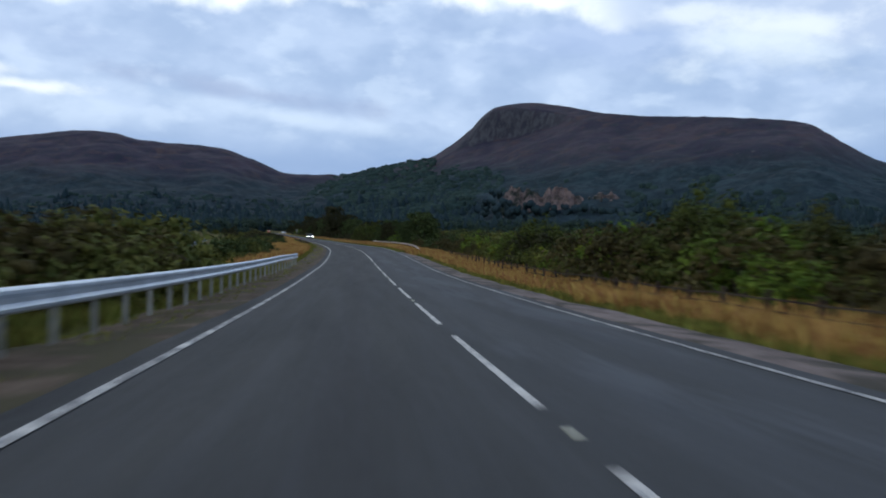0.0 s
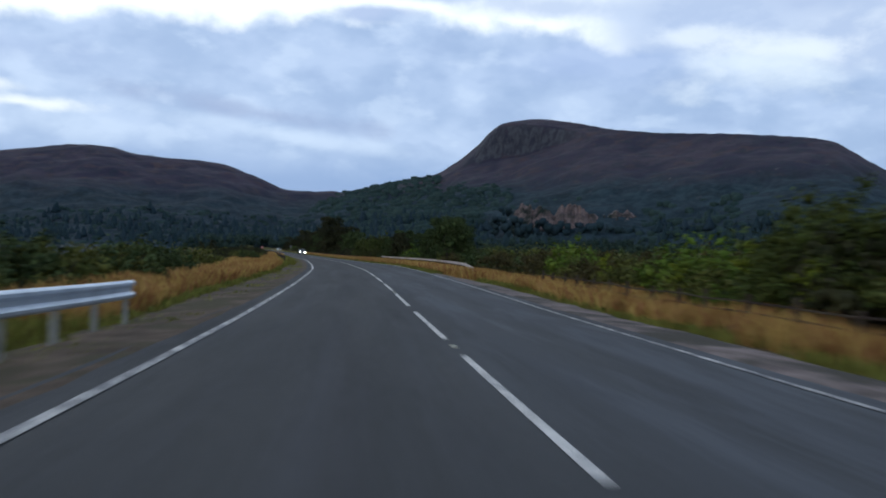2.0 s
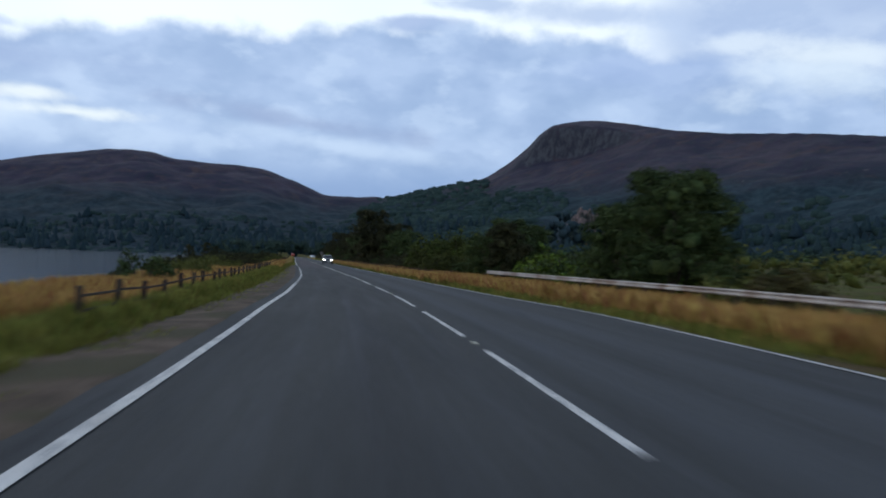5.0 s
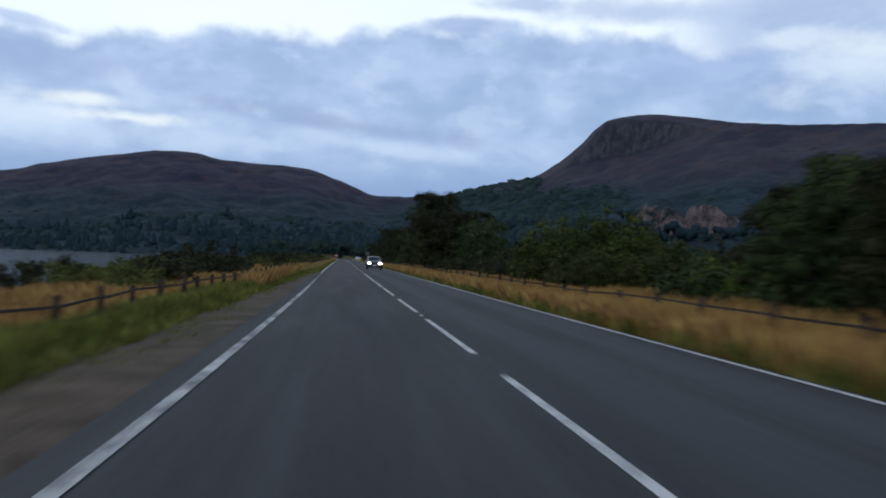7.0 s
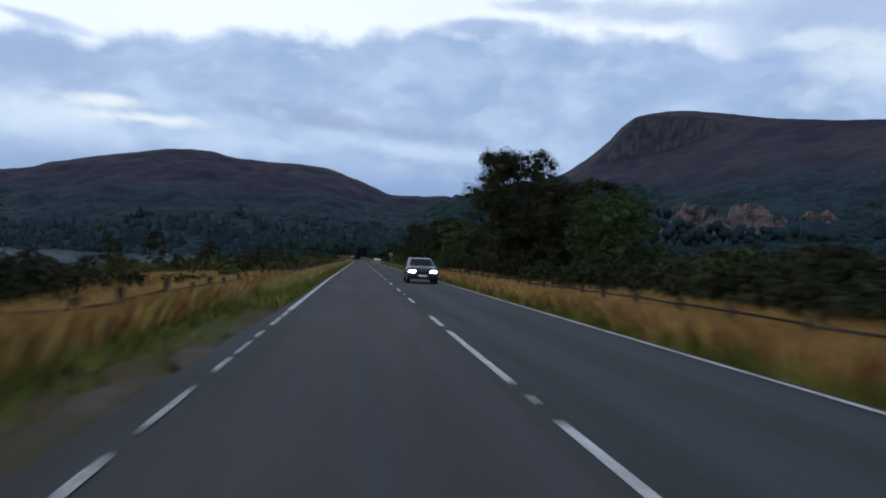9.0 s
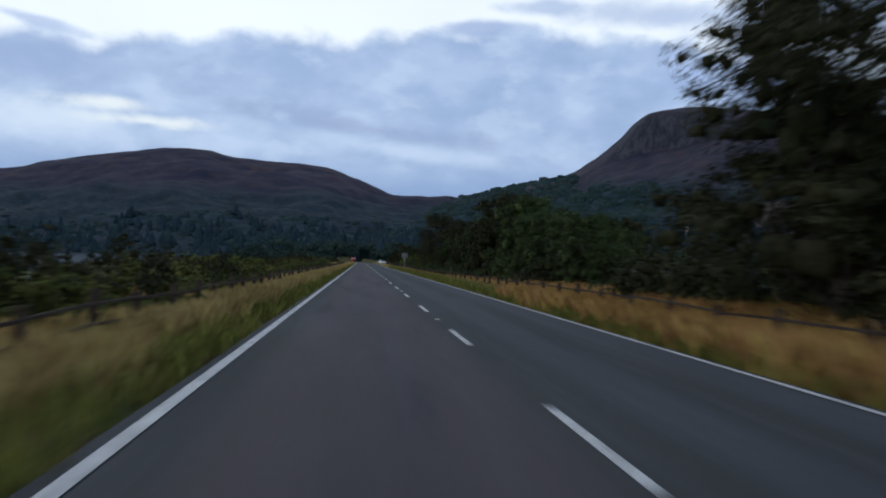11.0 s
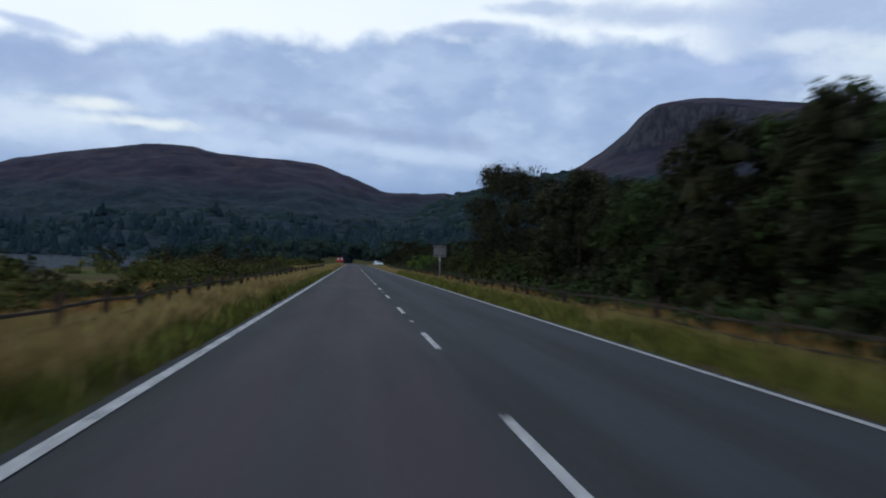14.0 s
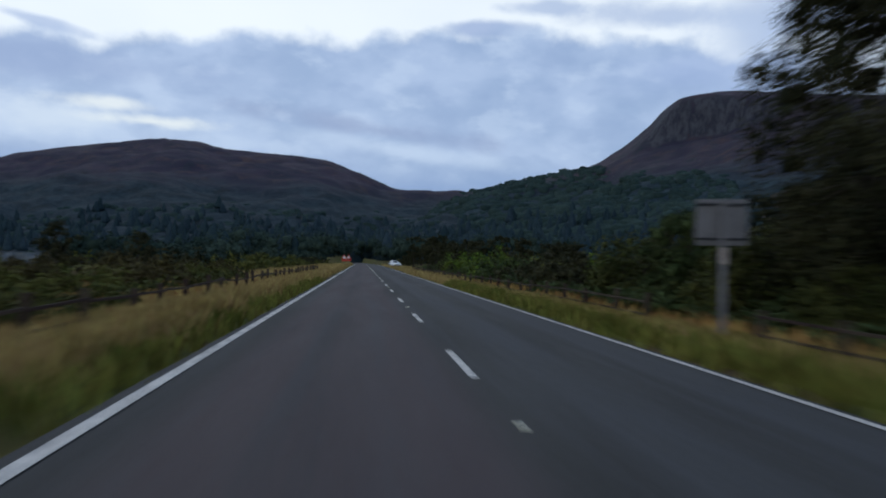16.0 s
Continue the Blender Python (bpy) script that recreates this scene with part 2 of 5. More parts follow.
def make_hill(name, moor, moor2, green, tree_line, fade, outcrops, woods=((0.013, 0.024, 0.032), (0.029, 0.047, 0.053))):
    """Heather moor above, dark woodland floor below a wandering tree line, with grey rock where it is steep. The
    colours passed in carry a painted blue haze.
    """
    m = bpy.data.materials.new(name)
    m.use_nodes = True
    nt = m.node_tree
    p = nt.nodes["Principled BSDF"]
    geo = nt.nodes.new("ShaderNodeNewGeometry")
    pos = geo.outputs["Position"]
    s = nt.nodes.new("ShaderNodeSeparateXYZ")
    link(nt, pos, s.inputs[0])
    n1 = noise_tex(nt, pos, 0.012, 6.0, 0.6, 0.4)
    n2 = noise_tex(nt, pos, 0.06, 5.0, 0.65)
    n3 = noise_tex(nt, pos, 0.14, 6.0, 0.75)
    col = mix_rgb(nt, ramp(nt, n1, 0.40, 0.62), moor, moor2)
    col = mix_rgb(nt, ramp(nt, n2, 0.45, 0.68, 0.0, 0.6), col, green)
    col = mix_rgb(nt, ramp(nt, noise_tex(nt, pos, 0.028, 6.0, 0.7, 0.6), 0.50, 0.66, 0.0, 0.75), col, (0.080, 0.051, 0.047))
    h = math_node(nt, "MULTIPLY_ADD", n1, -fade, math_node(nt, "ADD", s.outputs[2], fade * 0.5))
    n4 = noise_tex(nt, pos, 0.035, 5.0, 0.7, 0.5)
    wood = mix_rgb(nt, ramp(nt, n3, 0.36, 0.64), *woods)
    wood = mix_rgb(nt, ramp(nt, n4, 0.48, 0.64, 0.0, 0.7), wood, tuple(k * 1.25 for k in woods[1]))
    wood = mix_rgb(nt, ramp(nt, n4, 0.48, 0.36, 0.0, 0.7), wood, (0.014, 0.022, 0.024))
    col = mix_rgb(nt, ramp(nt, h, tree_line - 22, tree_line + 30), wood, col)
    nz = nt.nodes.new("ShaderNodeSeparateXYZ")
    link(nt, geo.outputs["Normal"], nz.inputs[0])
    st = nt.nodes.new("ShaderNodeVectorMath")
    st.operation = "MULTIPLY"
    link(nt, pos, st.inputs[0])
    st.inputs[1].default_value = (0.13, 0.13, 0.016)
    crack = noise_tex(nt, st.outputs[0], 1.0, 6.0, 0.7)
    rock = mix_rgb(nt, ramp(nt, crack, 0.38, 0.62), (0.036, 0.037, 0.046), (0.074, 0.072, 0.080))
    steep = math_node(nt, "MULTIPLY", ramp(nt, nz.outputs[2], 0.80, 0.60), ramp(nt, crack, 0.34, 0.46))
    col = mix_rgb(nt, steep, col, rock)
    # small bare outcrops in a belt half way up
    spot = noise_tex(nt, st.outputs[0], 0.7, 5.0, 0.6, 0.4)
    belt_up = math_node(nt, "MULTIPLY", ramp(nt, s.outputs[2], 55.0, 85.0), ramp(nt, s.outputs[2], 150.0, 115.0))
    col = mix_rgb(nt, math_node(nt, "MULTIPLY", belt_up, ramp(nt, spot, 0.655, 0.70, 0.0, outcrops)), col, (0.105, 0.088, 0.086))
    link(nt, col, p.inputs["Base Color"])
    p.inputs["Roughness"].default_value = 0.95
    p.inputs["Specular IOR Level"].default_value = 0.1
    bn = nt.nodes.new("ShaderNodeBump")
    bn.inputs["Strength"].default_value, bn.inputs["Distance"].default_value = 0.35, 4.0
    link(nt, math_node(nt, "ADD", n2, math_node(nt, "MULTIPLY", n3, 0.5)), bn.inputs["Height"])
    link(nt, bn.outputs[0], p.inputs["Normal"])
    return m


def make_water():
    m = bpy.data.materials.new("loch_water")
    m.use_nodes = True
    nt = m.node_tree
    p = nt.nodes["Principled BSDF"]
    pos = nt.nodes.new("ShaderNodeNewGeometry").outputs["Position"]
    p.inputs["Base Color"].default_value = (0.060, 0.075, 0.095, 1)
    p.inputs["Roughness"].default_value = 0.12
    p.inputs["IOR"].default_value = 1.33
    p.inputs["Specular IOR Level"].default_value = 0.3
    bn = nt.nodes.new("ShaderNodeBump")
    bn.inputs["Strength"].default_value, bn.inputs["Distance"].default_value = 0.18, 0.2
    link(nt, noise_tex(nt, pos, 0.6, 5.0, 0.6), bn.inputs["Height"])
    link(nt, bn.outputs[0], p.inputs["Normal"])
    return m


def foliage(name, dark, light, spread=0.16):
    m = surface(name, dark, light, 0.5, 0.75, 0.0, 8.0, random_by="island", spread=spread, spec=0.04)
    return m


ASPHALT, PAINT, OLD_PAINT = make_asphalt(), make_paint(), make_paint("worn_road_paint", 0.40, 0.55, 3.2)
BROKEN_PAINT = make_paint("broken_road_paint", 0.42, 0.56, 5.0)
GRAVEL = surface("gravel", (0.058, 0.040, 0.026), (0.150, 0.106, 0.072), 1.2, 0.95, 0.8, 14.0, patch=(0.070, 0.058, 0.030), patch_scale=0.5, coords="World")
GRAVEL_PALE = surface("pale_gravel", (0.110, 0.083, 0.072), (0.26, 0.200, 0.172), 1.2, 0.95, 0.8, 14.0, patch=(0.07, 0.06, 0.045), patch_scale=0.5, coords="World")
TURF = surface("rough_turf", (0.060, 0.070, 0.020), (0.130, 0.118, 0.038), 0.35, 0.95, 0.7, 20.0, patch=(0.108, 0.076, 0.040), patch_scale=0.12, coords="World", spec=0.02)
WATER = make_water()
# moor and wood tones shifted to blue, so distance haze is painted in
HILL_WEST = make_hill("hazed_heather_moor", (0.030, 0.026, 0.044), (0.060, 0.046, 0.062), (0.021, 0.030, 0.036), 88.0, 70.0, 0.25, ((0.012, 0.022, 0.030), (0.027, 0.042, 0.049)))
HILL_EAST = make_hill("hazed_craggy_moor", (0.035, 0.031, 0.047), (0.069, 0.054, 0.065), (0.027, 0.039, 0.041), 96.0, 80.0, 0.8)
STEEL = surface("galvanised_steel", (0.44, 0.50, 0.57), (0.64, 0.70, 0.77), 1.5, 0.42, 0.05, 20.0, metal=0.75)
POST_STEEL = surface("dull_galvanised_steel", (0.22, 0.22, 0.21), (0.36, 0.36, 0.34), 3.0, 0.6, 0.05, metal=0.4)
# sign channels: their shadow is put into this near-black steel colour
CHANNEL = surface("shadowed_channel_steel", (0.030, 0.030, 0.033), (0.060, 0.060, 0.064), 3.0, 0.6, 0.2, 14.0, metal=0.4)
RUSTY = surface("weathered_rail", (0.34, 0.285, 0.25), (0.62, 0.55, 0.50), 0.8, 0.6, 0.15, 16.0, patch=(0.30, 0.225, 0.18), patch_scale=0.5, metal=0.1)
OLD_WOOD = surface("weathered_wood", (0.030, 0.021, 0.016), (0.078, 0.056, 0.043), 3.0, 0.9, 0.5, 14.0, random_by="object", spread=0.3)
BARK = surface("bark", (0.03, 0.024, 0.02), (0.09, 0.072, 0.06), 4.0, 0.95, 0.7)
LEAF_GORSE = foliage("gorse_leaves", (0.046, 0.058, 0.015), (0.152, 0.146, 0.038))
LEAF_BROWN = foliage("browning_leaves", (0.034, 0.031, 0.013), (0.098, 0.078, 0.030))
LEAF_GREEN = foliage("bright_leaves", (0.048, 0.080, 0.012), (0.145, 0.190, 0.030))
LEAF_BROOM = foliage("broom_leaves", (0.030, 0.040, 0.010), (0.092, 0.108, 0.026))
LEAF_LIME = foliage("lime_leaves", (0.095, 0.125, 0.014), (0.235, 0.250, 0.034))
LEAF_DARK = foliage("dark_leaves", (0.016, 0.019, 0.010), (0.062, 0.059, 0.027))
LEAF_MID = foliage("broad_leaves", (0.025, 0.039, 0.015), (0.078, 0.099, 0.034))
LEAF_OLIVE = foliage("olive_leaves", (0.026, 0.033, 0.010), (0.084, 0.086, 0.025))
# distant leaves: blue haze of the air is mixed into these colours
LEAF_FAR = surface("hazed_far_woodland", (0.020, 0.035, 0.044), (0.036, 0.056, 0.062), 0.02, 0.95, 1.0, 30.0, random_by="island", spread=0.15, coords="World", spec=0.02)
LEAF_FAR_GREEN = surface("hazed_broadleaf_woodland", (0.023, 0.040, 0.038), (0.042, 0.064, 0.055), 0.02, 0.95, 0.35, 30.0, random_by="island", spread=0.16, coords="World", spec=0.02)
LEAF_VALLEY = surface("hazed_valley_leaves", (0.019, 0.034, 0.030), (0.050, 0.072, 0.053), 0.06, 0.95, 0.0, 12.0, random_by="island", spread=0.10, coords="World", spec=0.02)
STRAW = foliage("dry_grass", (0.285, 0.156, 0.050), (0.53, 0.315, 0.112), 0.3)
STRAW_PALE = foliage("yellowing_grass", (0.26, 0.186, 0.066), (0.50, 0.368, 0.146), 0.22)
BLADE = foliage("green_grass", (0.106, 0.118, 0.022), (0.262, 0.242, 0.058), 0.28)
SIGN_GREY = surface("grey_sign_back", (0.15, 0.145, 0.145), (0.22, 0.21, 0.21), 2.0, 0.5, 0.05, metal=0.3)
WHITE_PAINT = surface("white_car_paint", (0.70, 0.71, 0.72), (0.80, 0.81, 0.82), 0.7, 0.25, 0.0, spec=0.5)
DARK_PAINT = surface("dark_car_paint", (0.03, 0.032, 0.036), (0.05, 0.052, 0.058), 0.7, 0.25, 0.0, spec=0.5)
RUBBER = surface("rubber", (0.012, 0.012, 0.012), (0.03, 0.03, 0.03), 6.0, 0.85, 0.2)
BLACK_TRIM = surface("black_plastic", (0.012, 0.012, 0.013), (0.025, 0.025, 0.027), 6.0, 0.5, 0.1)
ALLOY = surface("alloy", (0.45, 0.46, 0.47), (0.6, 0.6, 0.61), 5.0, 0.35, 0.0, metal=0.9)
CAR_GLASS = surface("tinted_glass", (0.012, 0.014, 0.016), (0.02, 0.022, 0.025), 1.0, 0.08, 0.0, spec=0.6)
SIGN_RED = surface("red_sign_face", (0.45, 0.04, 0.03), (0.60, 0.06, 0.045), 3.0, 0.45, 0.0)
SIGN_WHITE = surface("white_sign_face", (0.62, 0.62, 0.60), (0.78, 0.78, 0.76), 3.0, 0.45, 0.0)
STUD = surface("stud_reflector", (0.70, 0.66, 0.48), (0.9, 0.86, 0.66), 20.0, 0.2, 0.0)
STONE = surface("pale_rock", (0.055, 0.045, 0.044), (0.235, 0.170, 0.152), 0.09, 0.95, 0.6, 9.0, patch=(0.020, 0.028, 0.022), patch_scale=0.032, coords="World")


def lamp_material(name, colour, strength):
    m = bpy.data.materials.new(name)
    m.use_nodes = True
    p = m.node_tree.nodes["Principled BSDF"]
    p.inputs["Base Color"].default_value = (0.8, 0.8, 0.78, 1)
    p.inputs["Emission Color"].default_value = (*colour, 1)
    p.inputs["Emission Strength"].default_value = strength
    return m


HEADLIGHT = lamp_material("lit_headlight", (1.0, 0.95, 0.80), 14.0)


# ================= mesh helpers =================
def mesh_object(name, verts, faces, material, parent=None, label="", smooth=False):
    me = bpy.data.meshes.new(name)
    me.from_pydata([tuple(v) for v in verts], [], [tuple(f) for f in faces])
    me.materials.append(material)
    if smooth:
        me.shade_smooth()
    me.update()
    ob = new(name, me)
    if parent:
        ob.parent = parent
    if label:
        tagged(ob, label)
    return ob


def part(name, bm, material, parent, label="", smooth=False):
    me = bpy.data.meshes.new(name)
    bmesh.ops.recalc_face_normals(bm, faces=bm.faces)
    bm.to_mesh(me)
    bm.free()
    me.materials.append(material)
    if smooth:
        me.shade_smooth()
    ob = new(name, me)
    ob.parent = parent
    if label:
        tagged(ob, label)
    return ob


def box(size, at=(0, 0, 0), bevel=0.0):
    bm = bmesh.new()
    bmesh.ops.create_cube(bm, size=1.0, matrix=Matrix.Translation(at) @ Matrix.Diagonal((*size, 1)))
    if bevel:
        bmesh.ops.bevel(bm, geom=bm.edges[:], offset=bevel, segments=2, affect="EDGES", profile=0.7)
    return bm


def cone(r1, r2, depth, m=Matrix(), seg=12):
    bm = bmesh.new()
    bmesh.ops.create_cone(bm, cap_ends=True, segments=seg, radius1=r1, radius2=r2, depth=depth, matrix=m)
    return bm


def thing(name, m, label, category, group="", kind=""):
    e = new(name)
    e.empty_display_size = 0.3
    e.matrix_world = m
    return tagged(e, label, category, group, kind)


def soft_knots(x, xs, ys):
    """A smooth curve through knots (monotone cubic)."""
    xs, ys = np.asarray(xs, float), np.asarray(ys, float)
    d = np.diff(ys) / np.diff(xs)
    m = np.concatenate([[d[0]], np.where(d[:-1] * d[1:] > 0, 2 * d[:-1] * d[1:] / (d[:-1] + d[1:] + 1e-12), 0), [d[-1]]])
    x = np.asarray(x, float)
    i = np.clip(np.searchsorted(xs, x) - 1, 0, len(xs) - 2)
    h = xs[i + 1] - xs[i]
    t = (x - xs[i]) / h
    y = (2 * t**3 - 3 * t**2 + 1) * ys[i] + (t**3 - 2 * t**2 + t) * h * m[i] + (-2 * t**3 + 3 * t**2) * ys[i + 1] + (t**3 - t**2) * h * m[i + 1]
    y = np.where(x < xs[0], ys[0] + (x - xs[0]) * m[0], y)
    return np.where(x > xs[-1], ys[-1] + (x - xs[-1]) * m[-1], y)


# ================= the road's line =================
# centre line: it swings left through some eight degrees, then runs straight
def road_x(y):
    return soft_knots(y, (-200, -60, 8.8, 33.3, 69.6, 92, 118, 141.7, 154, 178, 202, 240, 600, 680, 760),
                      (-39.0, -21.4, -12.72, -9.65, -5.27, -2.75, -0.30, 1.08, 1.47, 1.70, 1.64, 1.60, 1.60, 0.4, -3.2))


def left_width(y):
    return soft_knots(y, (-200, 9, 45, 69, 110, 140, 154, 178, 202, 270, 390, 600), (4.25, 4.25, 4.2, 4.06, 4.1, 4.15, 3.9, 3.48, 3.34, 3.56, 3.48, 3.48))


def right_width(y):
    return soft_knots(y, (-200, 9, 45, 69, 105, 142, 154, 178, 202, 270, 600), (3.66, 3.66, 3.66, 3.95, 4.5, 5.2, 4.4, 3.77, 3.6, 3.45, 3.45))


def road_z(y):
    y = np.asarray(y, float)
    return np.where(y < 75, 0.016 / 75 * (75 - np.maximum(y, -60.0)) ** 2, 0.0)


def rx(y):
    return float(road_x(y))


def along(y):
    """Place and heading (degrees) of the road at y."""
    return rx(y), math.degrees(math.atan2(-(rx(y + 1) - rx(y - 1)), 2.0))


def wave(x, y, f, seed=0.0):
    return noise.noise(Vector((x * f + seed, y * f - seed, seed * 0.37)))


def ground_z(x, y):
    """Height of the land: verges fall away from the road, the west side sinks to the loch, far land lies level."""
    c = rx(min(max(y, -200), 760))
    lat = x - c
    yy = min(max(y, -200.0), 760.0)
    base = float(road_z(yy))
    le, re = -float(left_width(yy)) - 0.45, float(right_width(yy)) + 0.4
    d = (le - lat) if lat < 0 else (lat - re)
    if d < 0:
        return base - 0.09 - min(0.3, -d * 0.25)
    z = base - 0.07 - 0.3 * min(1.0, d / 4.0) ** 1.3
    k = min(1.0, d / 30.0)
    z += wave(x, y, 0.21, 3.0) * 0.10 * min(1.0, d / 2.0) + wave(x, y, 0.05, 8.0) * 0.5 * k
    if d > 12:
        z -= base * min(1.0, (d - 12) / 40.0)
    if lat < 0:
        shore = 9.0 + 4.0 * wave(0.0, y, 0.02, 5.0) + max(0.0, (y - 190.0) * 0.07) + max(0.0, (100.0 - y) * 0.12)
        if d > shore and y < 1500:
            z -= 2.9 * min(1.0, (d - shore) / 16.0)
    elif d > 40:
        z += min(14.0, (d - 40) * 0.03)
    if y > 620:
        z += min(8.0, (y - 620) * 0.012) * min(1.0, max(0.0, (x + 70.0) / 50.0))
    return z


# ================= ground =================
def graded(limits, steps):
    out = []
    for (a, b), s in zip(zip(limits[:-1], limits[1:]), steps):
        out += list(np.arange(a, b - 1e-6, s))
    return out + [limits[-1]]


def build_ground():
    ys = graded((-4600, -1500, -300, -60, 460, 700, 1200, 2500, 4800), (500, 120, 20, 2.5, 6, 25, 100, 300))
    ls = graded((-4600, -1500, -400, -120, -50, -16, -4.6, -2.0, 2.0, 4.2, 16, 60, 200, 700, 1600, 4600),
                (500, 120, 28, 7, 2.5, 0.7, 1.3, 2.0, 1.1, 0.7, 2.5, 10, 40, 150, 500))
    verts = []
    for y in ys:
        c = rx(min(max(y, -200), 760))
        for l in ls:
            x = c + l
            verts.append((x, y, ground_z(x, y)))
    w = len(ls)
    faces = [(j * w + i, j * w + i + 1, (j + 1) * w + i + 1, (j + 1) * w + i) for j in range(len(ys) - 1) for i in range(w - 1)]
    ob = mesh_object("ground", verts, faces, TURF, smooth=True)
    return tagged(ob, "rough moorland turf with green and straw-coloured grass", "ground", kind="structure")


def strip(name, y0, y1, step, left, right, lift, material, sag=0.0, follow=False):
    """A strip that follows the road between two offsets from its centre line."""
    ys = np.arange(y0, y1 + 0.01, step)
    verts, faces, uvs = [], [], []
    cols = 9 if sag else 2
    for y in ys:
        c, z = rx(y), float(road_z(y)) + lift
        a, b = left(y), right(y)
        for k in range(cols):
            o = a + (b - a) * k / (cols - 1)
            verts.append((c + o, y, ground_z(c + o, y) + lift if follow else z - sag * abs(o)))
            uvs.append((o, y))
    for j in range(len(ys) - 1):
        for k in range(cols - 1):
            i = j * cols + k
            faces.append((i, i + 1, i + cols + 1, i + cols))
    ob = mesh_object(name, verts, faces, material, smooth=True)
    layer = ob.data.uv_layers.new(name="along")
    for lp in ob.data.loops:
        layer.data[lp.index].uv = uvs[lp.vertex_index]
    return ob


def ragged(f, amp, seed):
    return lambda y: f(y) + amp * wave(0.0, y, 0.5, seed) + amp * 0.5 * wave(0.0, y, 1.7, seed + 3)


build_ground()
lw, rw = (lambda y: float(left_width(y))), (lambda y: float(right_width(y)))
ROAD_LEFT, ROAD_RIGHT = ragged(lambda y: -lw(y) - 0.42 - 0.33 * min(1.0, max(0.0, (145 - y) / 30.0)) + 0.22 * min(1.0, max(0.0, (y - 225) / 20.0)), 0.06, 2.0), ragged(lambda y: rw(y) + 0.42 - 0.24 * min(1.0, max(0.0, (y - 95) / 30.0)), 0.05, 5.0)
road = tagged(strip("road", -200, 760, 2.0, ROAD_LEFT, ROAD_RIGHT, 0.0, ASPHALT, sag=0.002),
              "two-lane asphalt road, dark grey, patched and worn", "road", kind="structure")
for y0, y1, mat, look_ in ((-120, 112, OLD_PAINT, "worn"), (112, 160, PAINT, "clear"), (160, 205, OLD_PAINT, "worn"), (238, 640, PAINT, "clear")):
    tagged(strip("road_edge_line", y0, y1, 1.0, lambda y: -lw(y) - 0.07, lambda y: -lw(y) + 0.07, 0.004, mat),
           look_ + " solid white edge line beside the verge", "road marking", kind="structure")
for y0, y1, mat, look_ in ((-120, 112, OLD_PAINT, "worn"), (112, 640, PAINT, "clear")):
    tagged(strip("road_edge_line", y0, y1, 1.0, lambda y: rw(y) - 0.055, lambda y: rw(y) + 0.055, 0.004, mat),
           look_ + " solid white edge line of the oncoming lane", "road marking", kind="structure")


def broken_line(y0, y1, seed):
    """What is left of an edge line where the paint has flaked away in lengths."""
    r = np.random.default_rng(seed)
    verts, faces, y = [], [], y0
    while y < y1:
        ln = r.uniform(0.5, 2.2)
        a, b = sorted((r.uniform(-0.06, -0.03), r.uniform(0.02, 0.06)))
        k = len(verts)
        for yy, cut in ((y, 0.4), (y + 0.12, 1.0), (y + ln - 0.15, 1.0), (y + ln, 0.5)):
            verts += [(rx(yy) - lw(yy) + a * cut, yy, float(road_z(yy)) + 0.004), (rx(yy) - lw(yy) + b * cut, yy, float(road_z(yy)) + 0.004)]
        faces += [(k + 2 * n, k + 2 * n + 1, k + 2 * n + 3, k + 2 * n + 2) for n in range(3)]
        y += ln + r.uniform(0.2, 1.3)
    return tagged(mesh_object("road_edge_line", verts, faces, BROKEN_PAINT), "flaking white edge line broken into short lengths", "road marking", kind="structure")


broken_line(205, 238, 4)
# gravel shoulders
tagged(strip("gravel_shoulder", -150, 236, 1.0, ragged(lambda y: -lw(y) - 2.5 + 0.5 * min(1.0, max(0.0, (y - 120) / 25)) + max(0, y - 190) * 0.035, 0.5, 11.0),
             ragged(lambda y: -lw(y) - 0.25, 0.05, 14.0), 0.075, GRAVEL, sag=0.012, follow=True),
       "brown gravel shoulder beside the road", "shoulder", kind="structure")
tagged(strip("gravel_shoulder", -150, 110, 1.0, ragged(lambda y: rw(y) + 0.15, 0.05, 17.0),
             ragged(lambda y: rw(y) + 1.85 - max(0, y - 80) * 0.03, 0.3, 19.0), 0.075, GRAVEL_PALE, sag=0.010, follow=True),
       "pale gravel shoulder on the far side", "shoulder", kind="structure")
tagged(strip("lay_by", 495, 610, 2.0, lambda y: rw(y) + 0.25, lambda y: rw(y) + 0.3 + 6.5 * math.sin(math.pi * min(1, max(0, (y - 490) / 125))) ** 0.6, -0.006, ASPHALT, sag=0.002),
       "grey asphalt lay-by beside the road", "lay-by", kind="structure")


def mark(y0, y1):
    ys = np.linspace(y0, y1, 4)
    verts = [(rx(y) + s * 0.055, y, float(road_z(y)) + 0.005) for y in ys for s in (-1, 1)]
    faces = [(2 * i, 2 * i + 1, 2 * i + 3, 2 * i + 2) for i in range(3)]
    return mesh_object("centre_mark", verts, faces, PAINT, road)


def stud(y):
    ob = part("road_stud", box((0.10, 0.08, 0.020), (rx(y), y, float(road_z(y)) + 0.011), 0.006), STUD, road, "pale reflecting road stud")
    return ob


for k in range(-36, 3):  # warning line: long marks, short gaps
    gap = 207.0 + 9.13 * k
    mark(gap + 1.2, gap + 7.93)
    if k % 2 == 0:
        stud(gap)
for k in range(-19, 26):  # ordinary centre line: short marks
    y = 396.4 + 9.0 * k
    if y > 234:
        mark(y, y + 3.0)
        if k % 2 == 0:
            stud(y - 3.0)

# the loch
water = mesh_object("water", [(-2400, -60, -2.35), (-14, -60, -2.35), (-14, 1180, -2.35), (-2400, 1180, -2.35)], [(0, 1, 2, 3)], WATER)
